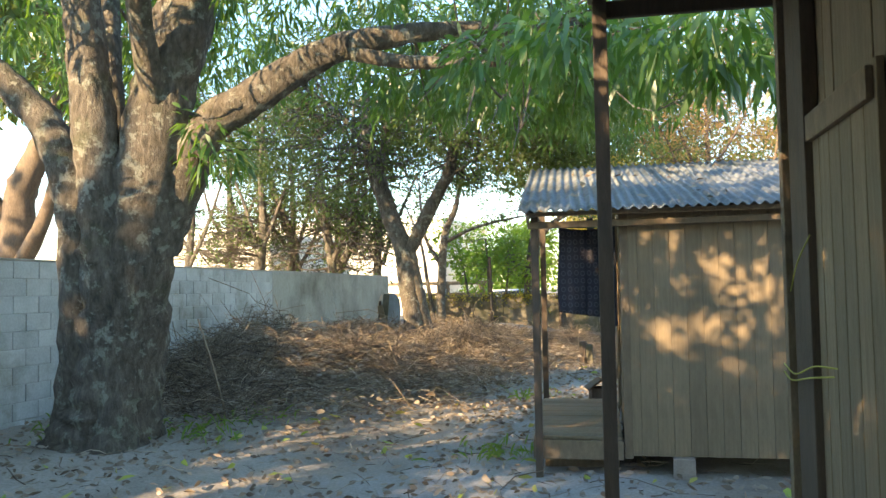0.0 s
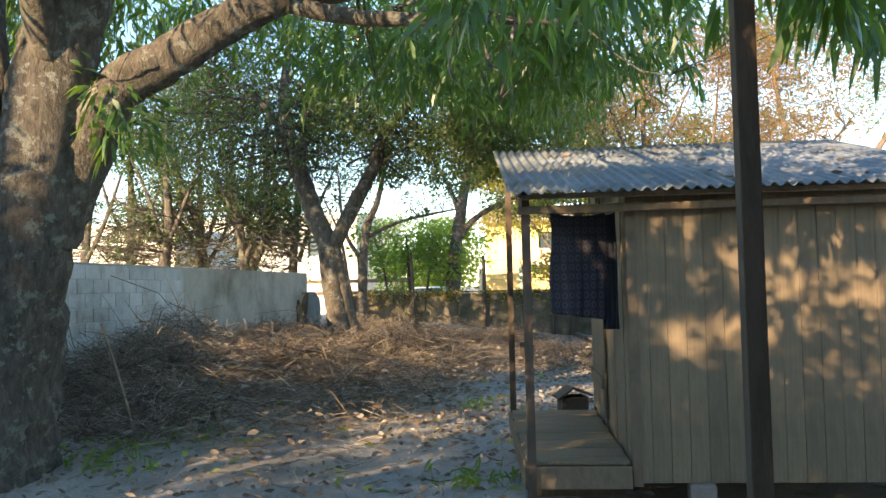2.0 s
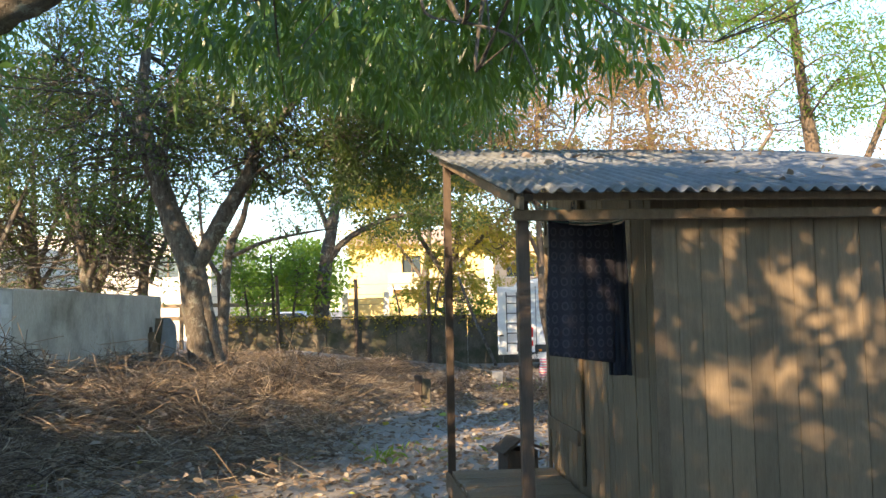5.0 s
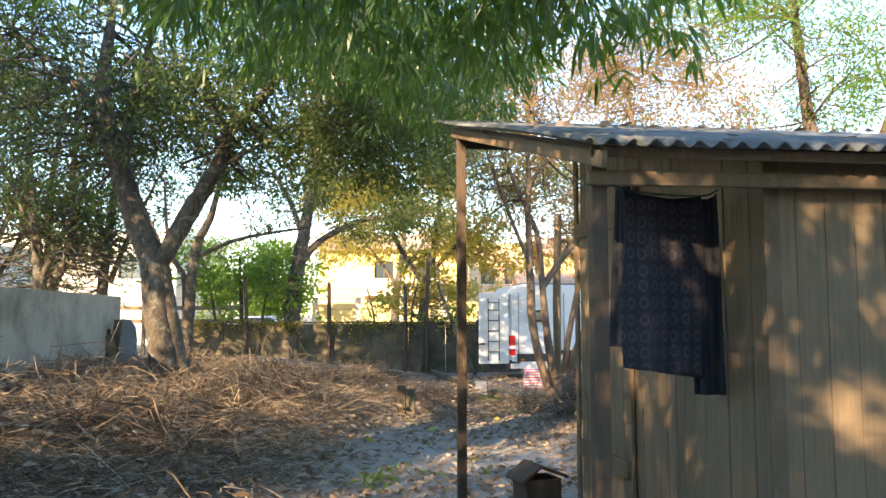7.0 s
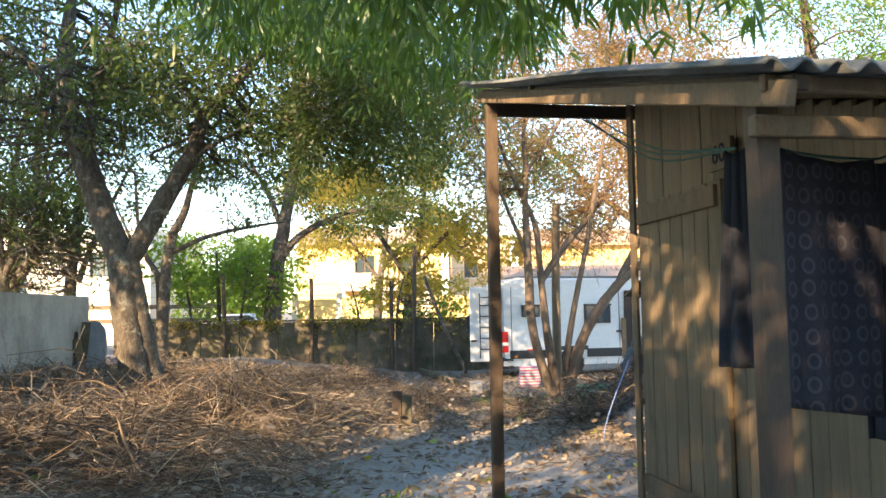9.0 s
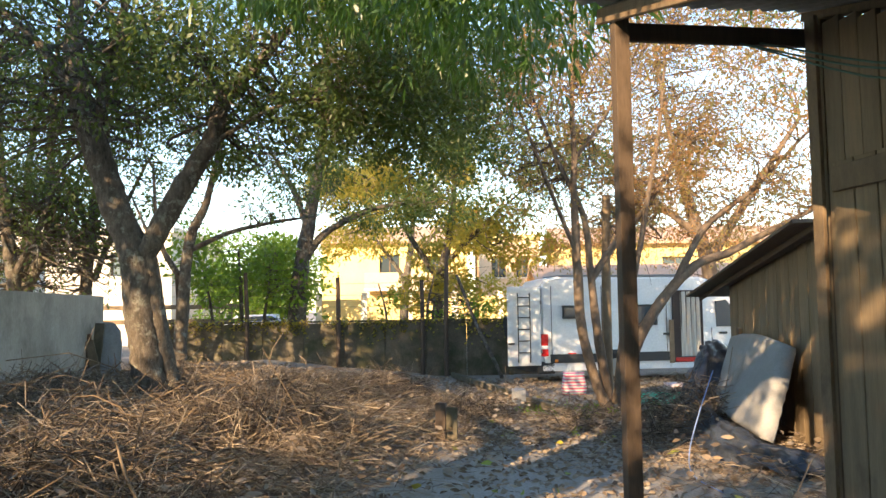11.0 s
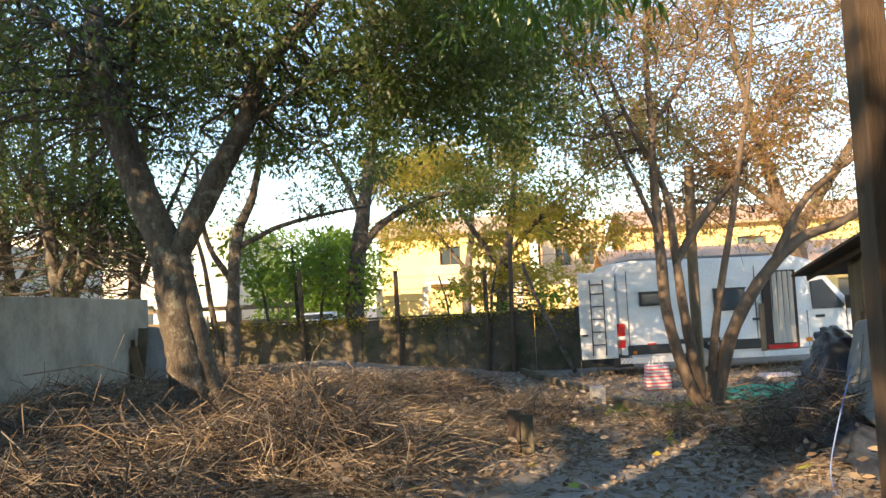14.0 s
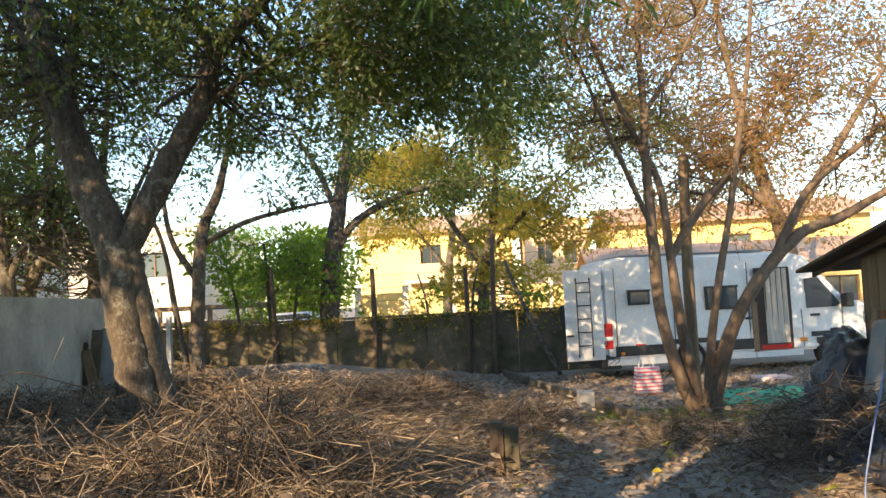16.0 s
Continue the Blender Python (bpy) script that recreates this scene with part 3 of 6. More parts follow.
# big mango tree with many stems
tree("old mango tree with thick mottled stems and hanging leaves",
     [[(-3.98, 8.74, -0.05, 0.66), (-3.93, 8.74, 0.2, 0.53), (-3.88, 8.74, 0.5, 0.455), (-3.8, 8.74, 1.11, 0.43), (-3.74, 8.74, 1.84, 0.43), (-3.67, 8.74, 2.4, 0.39), (-3.6, 8.76, 2.85, 0.28), (-3.62, 8.95, 3.6, 0.17), (-3.5, 9.3, 5.0, 0.08)],
      [(-3.6, 8.68, 1.5, 0.28), (-3.52, 8.66, 2.1, 0.32), (-3.35, 8.66, 2.93, 0.315), (-3.16, 8.68, 3.7, 0.295), (-2.96, 8.74, 4.4, 0.27), (-2.72, 8.85, 5.3, 0.17), (-2.3, 9.1, 6.4, 0.08)],
      [(-3.42, 8.78, 2.0, 0.22), (-3.15, 8.8, 2.6, 0.23), (-2.81, 8.84, 3.18, 0.19), (-2.38, 8.88, 3.41, 0.175), (-1.84, 8.94, 3.69, 0.15), (-1.32, 9.0, 3.86, 0.12), (-0.5, 9.4, 4.0, 0.075), (0.3, 10.0, 4.1, 0.04)],
      [(-4.3, 8.7, -0.05, 0.36), (-4.23, 8.66, 0.25, 0.28), (-4.13, 8.6, 1.0, 0.235), (-4.08, 8.56, 1.79, 0.245), (-4.12, 8.55, 2.5, 0.24), (-4.46, 8.5, 3.2, 0.175), (-5.0, 8.4, 3.77, 0.145), (-5.63, 8.3, 4.24, 0.115), (-7.0, 8.0, 5.0, 0.05)],
      [(-3.74, 8.5, 1.6, 0.2), (-3.74, 8.44, 2.3, 0.225), (-3.79, 8.4, 3.08, 0.21), (-3.87, 8.38, 3.83, 0.19), (-3.94, 8.34, 4.53, 0.17), (-3.98, 8.2, 5.5, 0.11), (-3.9, 8.0, 6.8, 0.05)],
      [(-3.95, 8.9, 2.1, 0.2), (-4.12, 9.0, 3.28, 0.15), (-4.25, 9.1, 4.04, 0.127), (-4.35, 9.2, 4.6, 0.11), (-4.6, 9.5, 5.8, 0.06)],
      [(-1.5, 8.96, 3.8, 0.08), (-0.93, 8.98, 3.64, 0.07), (-0.4, 9.0, 3.57, 0.054), (0.2, 9.1, 3.53, 0.033), (0.8, 9.2, 3.5, 0.015)],
      [(-3.2, 8.5, 3.4, 0.13), (-2.9, 7.9, 4.3, 0.1), (-1.8, 6.8, 5.0, 0.07), (-0.5, 6.0, 5.3, 0.03)],
      [(-3.62, 8.45, -0.05, 0.3), (-3.66, 8.5, 0.35, 0.22), (-3.68, 8.56, 1.0, 0.2), (-3.66, 8.62, 1.6, 0.16)]],
     [(-0.4, 11.2, 4.2, 1.5, 1.5, 0.75, 230), (0.9, 11.6, 4.3, 1.4, 1.5, 0.75, 200), (0.9, 9.2, 4.35, 1.2, 1.3, 0.6, 115),
      (-1.9, 12.3, 4.7, 1.5, 1.5, 0.8, 200), (0.0, 14.6, 4.7, 1.2, 1.2, 0.75, 130), (-0.15, 16.0, 4.75, 1.0, 1.0, 0.85, 110), (-1.6, 15.6, 5.3, 1.3, 1.3, 0.9, 200), (-6.8, 14.6, 5.7, 1.5, 1.5, 1.0, 110), (-8.4, 16.2, 6.2, 1.5, 1.5, 1.1, 100), (-5.4, 12.4, 5.7, 1.2, 1.3, 0.9, 90),
      (-3.6, 10.6, 5.2, 2.0, 2.0, 0.9, 200), (-1.4, 8.0, 5.0, 2.0, 2.0, 0.9, 200), (-5.6, 8.4, 5.2, 1.8, 2.0, 1.1, 190),
      (-3.8, 6.4, 5.8, 2.4, 2.4, 1.2, 200), (-0.5, 5.6, 5.2, 1.8, 1.8, 0.8, 150), (-6.2, 11.0, 4.9, 1.4, 1.6, 1.0, 130), (0.2, 12.4, 5.8, 2.4, 2.4, 1.0, 200),
      # lumps below y 5 in this row: unseen, added to dapple huts and path
      (-1.8, 2.6, 3.7, 1.2, 1.2, 0.8, 115), (-0.5, 2.7, 3.5, 0.9, 0.8, 0.6, 72), (-0.9, 3.0, 4.75, 2.0, 1.2, 0.42, 300), (-0.7, 2.4, 2.95, 1.9, 0.8, 0.42, 560), (-2.7, 3.2, 4.5, 1.1, 1.0, 0.7, 150), (-3.5, 4.3, 3.9, 1.0, 0.8, 1.0, 170), (-4.2, 2.6, 3.3, 1.3, 1.0, 0.7, 150), (-2.4, 15.6, 5.3, 1.1, 1.1, 0.7, 80), (-1.2, 17.6, 6.2, 1.2, 1.2, 0.8, 70), (-3.4, 1.6, 3.9, 1.3, 1.3, 0.9, 150), (-4.6, 3.3, 4.3, 1.4, 1.4, 1.0, 140), (-2.75, 8.75, 3.0, 0.25, 0.3, 0.3, 16), (1.85, 6.3, 2.85, 0.3, 0.25, 0.22, 22), (1.2, 6.5, 2.95, 0.3, 0.3, 0.2, 18), (2.3, 7.2, 2.95, 0.4, 0.35, 0.3, 34), (0.5, 7.4, 3.1, 0.3, 0.3, 0.2, 16)],
     MAT_MANGO, MAT_BARK, (0.175, 0.036), 11, 0.22, 1.2, 7, True, droop=0.45)

# forked tree at the end of the wall
tree("leaning forked tree with rough grey trunk at the wall",
     [sk([(-4.02, 16.6, 0.28, 0.40), (-4.1, 16.6, 0.5, 0.29), (-4.15, 16.6, 0.93, 0.23), (-4.25, 16.6, 1.46, 0.22), (-4.32, 16.6, 2.1, 0.22), (-4.55, 16.6, 2.67, 0.2), (-4.84, 16.6, 3.56, 0.185), (-5.04, 16.6, 4.19, 0.16), (-5.11, 16.6, 4.88, 0.12), (-5.0, 16.7, 6.4, 0.04)]),
      sk([(-4.3, 16.6, 1.9, 0.14), (-4.0, 16.6, 2.5, 0.155), (-3.65, 16.6, 3.1, 0.14), (-3.37, 16.6, 3.56, 0.13), (-3.26, 16.7, 4.05, 0.11), (-2.81, 16.8, 4.6, 0.08), (-2.2, 17.0, 5.4, 0.03)]),
      sk([(-4.95, 16.6, 3.9, 0.08), (-5.35, 16.6, 4.55, 0.07), (-5.9, 16.6, 5.1, 0.05), (-6.6, 16.8, 5.6, 0.025)]),
      sk([(-4.8, 16.6, 3.6, 0.08), (-4.62, 16.5, 4.44, 0.07), (-4.37, 16.4, 5.3, 0.05), (-4.2, 16.4, 6.2, 0.025)]),
      sk([(-3.84, 16.72, 0.25, 0.2), (-3.95, 16.68, 0.8, 0.14), (-4.08, 16.64, 1.5, 0.12), (-4.16, 16.6, 2.1, 0.1)]),
      sk([(-3.3, 16.7, 4.0, 0.05), (-3.6, 16.9, 4.6, 0.04), (-3.9, 17.0, 5.3, 0.02)]),
      sk([(-3.5, 16.6, 3.4, 0.04), (-2.8, 16.5, 3.8, 0.03), (-2.2, 16.4, 4.0, 0.015)])],
     scatter(36, (-8.8, 17.4, 4.2), (0.4, 21.5, 7.4), 0.92, 95) + scatter(8, (-9.6, 18.0, 5.2), (-4.6, 22.0, 8.0), 1.1, 105) + scatter(7, (-3.2, 18.2, 3.9), (0.4, 20.5, 4.8), 0.75, 90) + scatter(8, (-3.6, 17.8, 4.3), (-0.6, 20.5, 6.3), 1.05, 170) + [(-3.3, 19.6, 4.3, 1.1, 1.0, 0.6, 80), (-6.7, 19.4, 4.2, 1.1, 1.0, 0.7, 80)],
     MAT_LEAF_DARK, MAT_BARK, (0.10, 0.045), 8, 0.22, 0.3, 9, False, twig_r=0.014)

# tree on the far wall
tree("straight dark tree behind the low wall",
     [sk([(-4.2, 26.6, 0.0, 0.3), (-4.19, 26.6, 1.22, 0.26), (-4.09, 26.6, 2.42, 0.22), (-3.85, 26.6, 3.77, 0.18), (-3.6, 26.6, 5.13, 0.13), (-3.43, 26.6, 6.4, 0.07)]),
      sk([(-4.05, 26.6, 2.6, 0.12), (-3.5, 26.6, 3.3, 0.1), (-2.4, 26.8, 3.9, 0.08), (-1.2, 27, 4.1, 0.04)]),
      sk([(-3.9, 26.6, 3.4, 0.1), (-4.3, 26.8, 4.4, 0.08), (-5.0, 27, 5.6, 0.04)])],
     scatter(13, (-6.0, 28.5, 5.4), (0.3, 32.0, 9.0), 1.35, 165) + scatter(7, (0.2, 28.5, 5.0), (3.6, 31.0, 9.0), 1.1, 85) + [(-2.3, 30.6, 4.3, 1.3, 1.0, 0.55, 150), (-0.6, 30.4, 4.6, 1.2, 1.0, 0.6, 140)],
     MAT_LEAF_DARK, MAT_BARK, (0.14, 0.06), 8, 0.28, 0.2, 7, False, twig_r=0.02)

# leaning many-stemmed tree by the van
tree("many-stemmed tree with pale bark and sparse rusty leaves",
     [sk([(1.74, 18.3, -0.08, 0.10), (1.56, 18.3, 0.3, 0.085), (1.36, 18.3, 1.13, 0.08), (1.32, 18.3, 1.89, 0.075), (1.29, 18.3, 2.93, 0.06), (1.31, 18.3, 3.62, 0.05), (1.3, 18.3, 4.47, 0.04), (1.4, 18.3, 6.0, 0.02)]),
      sk([(1.74, 18.35, -0.08, 0.09), (1.59, 18.4, 1.12, 0.07), (1.52, 18.4, 1.87, 0.06), (1.44, 18.4, 2.71, 0.05), (1.1, 18.4, 3.5, 0.04), (0.7, 18.4, 4.6, 0.02)]),
      sk([(1.8, 18.3, -0.08, 0.08), (1.91, 18.3, 0.83, 0.06), (2.07, 18.3, 1.64, 0.05), (2.22, 18.3, 2.31, 0.045), (2.39, 18.3, 3.2, 0.04), (2.56, 18.3, 4.09, 0.03), (2.7, 18.3, 5.4, 0.015)]),
      sk([(1.85, 18.3, -0.08, 0.11), (2.1, 18.3, 0.82, 0.095), (2.49, 18.3, 1.48, 0.085), (2.99, 18.3, 1.99, 0.075), (3.46, 18.3, 2.16, 0.065), (3.93, 18.3, 2.4, 0.055), (5.2, 18.4, 3.0, 0.03)]),
      sk([(2.7, 18.3, 1.75, 0.065), (3.09, 18.3, 2.46, 0.055), (3.45, 18.3, 2.78, 0.05), (3.87, 18.3, 3.09, 0.04), (4.8, 18.4, 4.0, 0.02)]),
      sk([(1.52, 18.4, 1.8, 0.06), (1.95, 18.5, 2.4, 0.06), (2.4, 18.5, 2.9, 0.045), (3.0, 18.6, 3.8, 0.025)]),
      sk([(1.3, 18.3, 2.2, 0.04), (0.9, 18.2, 3.2, 0.035), (0.55, 18.2, 4.2, 0.02)]),
      sk([(1.3, 18.3, 3.5, 0.04), (1.8, 18.3, 4.2, 0.03), (2.3, 18.3, 5.2, 0.015)])],
     scatter(22, (0.6, 19.6, 4.1), (7.6, 22.8, 7.4), 1.0, 150) + scatter(12, (0.4, 20.6, 2.9), (6.8, 23.0, 4.2), 0.55, 75) + [(4.6, 20.8, 3.4, 0.9, 0.9, 0.6, 90), (1.2, 21.4, 3.5, 0.7, 0.7, 0.5, 60)],
     MAT_LEAF_RUST, MAT_BARK_PALE, (0.085, 0.034), 7, 0.24, 0.1, 9, False, twig_r=0.01)

# second tree by the low wall, with one long bare branch
tree("thin dark tree with a long bare side branch",
     [[(-6.35, 25.3, 0.3, 0.16), (-6.3, 25.3, 1.7, 0.13), (-6.15, 25.3, 3.2, 0.11), (-5.8, 25.3, 4.0, 0.08), (-5.5, 25.4, 5.5, 0.05), (-5.3, 25.5, 7.0, 0.025)],
      [(-6.1, 25.3, 3.0, 0.06), (-5.3, 25.3, 3.35, 0.05), (-4.4, 25.3, 3.55, 0.04), (-3.4, 25.4, 3.7, 0.02)],
      [(-6.3, 25.3, 2.3, 0.07), (-6.8, 25.3, 3.2, 0.05), (-7.0, 25.4, 4.8, 0.03)],
      [(-6.5, 25.2, 0.6, 0.07), (-6.7, 25.2, 1.8, 0.06), (-6.9, 25.2, 3.0, 0.04), (-7.4, 25.2, 4.2, 0.02)]],
     scatter(7, (-7.6, 24.5, 4.6), (-3.6, 27.0, 7.6), 0.8, 120) + [(-4.6, 25.4, 3.9, 0.8, 0.6, 0.35, 45)],
     MAT_LEAF_DARK, MAT_BARK, (0.12, 0.05), 7, 0.25, 0.3, 9, False, twig_r=0.012)

# thin trees behind the block wall
for x, y, lean, top, crown_n in ((-13.6, 25.3, -0.1, 8.0, 6), (-12.6, 25.6, -0.2, 7.5, 5), (-10.7, 25.0, -1.7, 8.0, 6), (-9.9, 25.6, 0.7, 8.5, 6), (-11.3, 27.6, 0.9, 8.0, 6), (-12.6, 28.2, -0.5, 7.5, 5), (-8.9, 26.6, 0.4, 7.0, 5), (-14.8, 24.4, 0.6, 8.0, 5), (-11.9, 23.8, 0.5, 7.5, 4), (-9.3, 24.4, -0.6, 7.0, 4)):
    j = lambda s: rng.normal() * s
    tree("slender tree with bare twigs behind the wall",
         [[(x, y, 0.0, 0.17), (x + lean * 0.2 + j(0.1), y, 1.9, 0.14), (x + lean * 0.45 + j(0.15), y, 3.4, 0.12), (x + lean * 0.75 + j(0.15), y, 5.2, 0.08), (x + lean, y, top, 0.03)],
          [(x + lean * 0.3, y, 2.4, 0.08), (x + lean * 0.3 + 0.6 + j(0.2), y, 3.6, 0.06), (x + lean * 0.4 + 1.1, y + 0.2, 5.2, 0.03)],
          [(x + lean * 0.4, y, 3.0, 0.07), (x + lean * 0.4 - 0.6 + j(0.2), y - 0.1, 4.2, 0.05), (x + lean * 0.5 - 1.2, y, 5.8, 0.02)]],
         scatter(crown_n, (x - 1.8, y - 1.2, 3.6), (x + 1.8 + lean, y + 1.2, top), 0.95, 85) + scatter(4, (x - 1.8, y - 1.2, 2.2), (x + 1.8, y + 1.2, 4.2), 0.75, 14),
         MAT_LEAF_DARK, MAT_BARK, (0.13, 0.055), 7, 0.28, 0.2, 12, False, twig_r=0.013)

# spreading tree beyond the wall on the sunny side
tree("broad tree with pale lit trunk beyond the wall",
     [[(-10.9, 13.8, 0.0, 0.42), (-10.7, 13.8, 1.5, 0.33), (-10.5, 13.8, 2.6, 0.3), (-10.4, 13.8, 3.5, 0.27), (-9.9, 13.8, 4.4, 0.2), (-9.4, 13.8, 5.6, 0.12), (-9.0, 13.8, 8.0, 0.05)],
      [(-10.5, 13.8, 2.4, 0.22), (-11.2, 13.6, 3.6, 0.2), (-12.2, 13.2, 5.2, 0.12), (-13.0, 13.0, 7.0, 0.05)],
      [(-10.6, 13.8, 1.9, 0.18), (-9.7, 13.6, 2.9, 0.13), (-8.9, 13.3, 4.2, 0.1), (-8.2, 13.0, 6.0, 0.05)]],
     scatter(20, (-15.5, 9.0, 5.4), (-8.0, 17.0, 9.6), 1.4, 46),
     MAT_LEAF_DARK, MAT_BARK_PALE, (0.3, 0.14), 8, 0.32, 0.3, 4, False)

# bushes and trees past the low wall
tree("bright green bush over the low wall",
     [[(-6.4, 30.8, 0.0, 0.08), (-6.4, 30.8, 1.5, 0.06), (-6.5, 30.8, 3.4, 0.03)], [(-5.9, 30.7, 0.0, 0.06), (-5.7, 30.7, 1.8, 0.04), (-5.5, 30.8, 3.2, 0.02)], [(-7.1, 30.9, 0.0, 0.06), (-7.3, 30.9, 1.8, 0.04), (-7.6, 31, 3.0, 0.02)]],
     scatter(17, (-8.2, 30.0, 1.4), (-4.6, 31.6, 4.0), 0.62, 24), MAT_LEAF_BRIGHT, MAT_BARK, (0.2, 0.09), 7, 0.2, 0.4, 4, False, category="bush")
tree("tall sunlit green shrub in the garden past the wall",
     [[(-9.4, 44.0, 0.0, 0.12), (-9.3, 44.0, 1.8, 0.09), (-9.0, 44.0, 4.2, 0.04)], [(-8.6, 44.2, 0.0, 0.1), (-8.2, 44.2, 2.0, 0.07), (-7.6, 44.2, 4.0, 0.03)], [(-10.2, 43.8, 0.0, 0.1), (-10.8, 43.8, 2.0, 0.07), (-11.4, 43.8, 4.0, 0.03)]],
     scatter(26, (-12.0, 43.0, 0.8), (-6.6, 45.5, 4.9), 0.8, 60), MAT_LEAF_BRIGHT, MAT_BARK, (0.22, 0.11), 7, 0.25, 0.4, 4, False, category="bush")
tree("broad-leaved green bush behind the low wall",
     [[(-1.2, 31.6, 0.0, 0.05), (-1.2, 31.6, 1.6, 0.04), (-1.0, 31.6, 2.6, 0.02)], [(-2.2, 31.4, 0.0, 0.05), (-2.4, 31.4, 1.6, 0.03), (-2.6, 31.4, 2.4, 0.02)]],
     scatter(6, (-2.8, 31.0, 1.3), (0.4, 32.0, 2.4), 0.35, 22), MAT_LEAF_BRIGHT, MAT_BARK, (0.15, 0.065), 6, 0.2, 0.4, 4, False, category="bush")
tree("sunlit golden tree past the low wall",
     [[(-1.0, 35.0, 0.0, 0.2), (-0.9, 35.0, 2.4, 0.16), (-0.5, 35.0, 4.2, 0.12), (-0.2, 35, 7, 0.05)], [(-0.9, 35.0, 2.6, 0.1), (-1.9, 35.0, 4.2, 0.08), (-2.8, 35.0, 6.0, 0.03)], [(-0.8, 35, 3.0, 0.1), (0.6, 35, 4.4, 0.07), (2.0, 35, 5.6, 0.03)]],
     scatter(18, (-4.8, 33.6, 1.9), (3.6, 36.5, 7.0), 0.8, 80), MAT_LEAF_GOLD, MAT_BARK, (0.19, 0.085), 8, 0.25, 0.2, 7, False)
tree("golden sunlit tree in the garden of the cream house",
     [[(-2.6, 44.5, 0.0, 0.22), (-2.5, 44.5, 2.6, 0.18), (-2.2, 44.5, 4.6, 0.13), (-2.0, 44.5, 7.4, 0.05)], [(-2.5, 44.5, 3.0, 0.1), (-3.8, 44.4, 4.8, 0.07), (-5.2, 44.3, 6.2, 0.03)], [(-2.4, 44.5, 3.4, 0.1), (-1.2, 44.6, 5.0, 0.07), (0.2, 44.6, 6.4, 0.03)]],
     scatter(15, (-6.2, 43.2, 4.6), (0.6, 45.6, 7.8), 0.9, 120), MAT_LEAF_GOLD, MAT_BARK, (0.22, 0.1), 8, 0.28, 0.2, 7, False)
tree("feathery rust and green tree behind the van",
     [[(7.5, 33.0, 0.0, 0.3), (7.5, 33.0, 2.5, 0.24), (7.0, 33.0, 4.5, 0.18), (6.4, 33.0, 7.0, 0.1), (6.0, 33, 10, 0.05)], [(7.4, 33, 3.0, 0.16), (8.8, 33, 5.0, 0.12), (10.5, 33, 7.5, 0.06)], [(7.2, 33, 3.8, 0.12), (5.0, 33, 5.6, 0.08), (3.4, 33, 7.4, 0.04)]],
     scatter(36, (0.4, 32.0, 3.4), (12.5, 36.0, 10.4), 1.25, 92), MAT_LEAF_RUST, MAT_BARK_PALE, (0.15, 0.055), 7, 0.35, 0.1, 9, False)
tree("bright feathery green tree over the huts",
     [[(7.6, 21.5, 0.0, 0.25), (7.5, 21.5, 2.5, 0.2), (7.2, 21.5, 4.5, 0.14), (6.8, 21.5, 8.5, 0.06)], [(7.4, 21.5, 3.2, 0.1), (8.5, 21.5, 5.0, 0.07), (9.6, 21.5, 8.2, 0.03)]],
     scatter(22, (4.2, 18.5, 5.0), (10.8, 22.5, 9.0), 0.95, 130), MAT_LEAF_BRIGHT, MAT_BARK_PALE, (0.12, 0.035), 9, 0.3, 0.1, 6, False)
# unseen wall added to close the yard and keep low sky light off huts
south = base("unseen_wall_south", pose(-14.0, -5.6, 0.0), label="unseen plain grey wall added to block low sky light", category="wall", kind="structure")
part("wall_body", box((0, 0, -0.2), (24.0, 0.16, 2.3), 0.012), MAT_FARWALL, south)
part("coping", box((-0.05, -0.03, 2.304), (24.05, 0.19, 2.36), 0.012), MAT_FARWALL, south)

# unseen low tree beside the first hut, added to shade the hut walls
tree("unseen long-leaved tree added behind the walker for shade",
     [[(-4.6, -3.4, 0.0, 0.16), (-4.5, -3.3, 1.6, 0.13), (-4.0, -2.9, 3.0, 0.1), (-3.0, -2.2, 4.2, 0.04)], [(-4.4, -3.2, 2.0, 0.08), (-3.2, -2.4, 3.1, 0.06), (-1.6, -1.4, 3.7, 0.03)]],
     [(-1.2, -1.7, 3.6, 1.7, 0.9, 1.2, 330), (-2.6, -1.4, 3.7, 1.2, 1.0, 0.55, 120), (-1.6, -2.0, 3.5, 1.0, 0.9, 0.5, 90), (-3.8, -2.6, 4.0, 1.1, 1.0, 0.6, 80)],
     MAT_MANGO, MAT_BARK, (0.20, 0.042), 9, 0.22, 1.0, 5, True)

# unseen trees added behind the walker to shade and dapple the yard
for x, y, h, n in ((-13.0, -8.0, 10.2, 23), (-8.4, -10.5, 8.3, 44), (-2.5, -12.5, 8.0, 14), (-15.0, -2.0, 9.4, 11)):
    tree("unseen tall leafy tree added to shade the yard",
         [[(x, y, 0.0, 0.45), (x + 0.1, y, 2.5, 0.35), (x, y + 0.2, 5.0, 0.25), (x + 0.3, y, h, 0.08)], [(x, y, 3.0, 0.2), (x + 1.6, y, 5.0, 0.15), (x + 2.6, y, 7.5, 0.06)], [(x, y, 3.4, 0.2), (x - 1.6, y, 5.2, 0.15), (x - 2.4, y, 7.8, 0.06)]],
         scatter(19, (x - 3.4, y - 1.8, 2.6 if y < -3 else 4.5), (x + 3.4, y + 1.8, h), 1.4, n),
         MAT_LEAF_DARK, MAT_BARK, (0.42, 0.22), 8, 0.5, 0.3, 3, False)

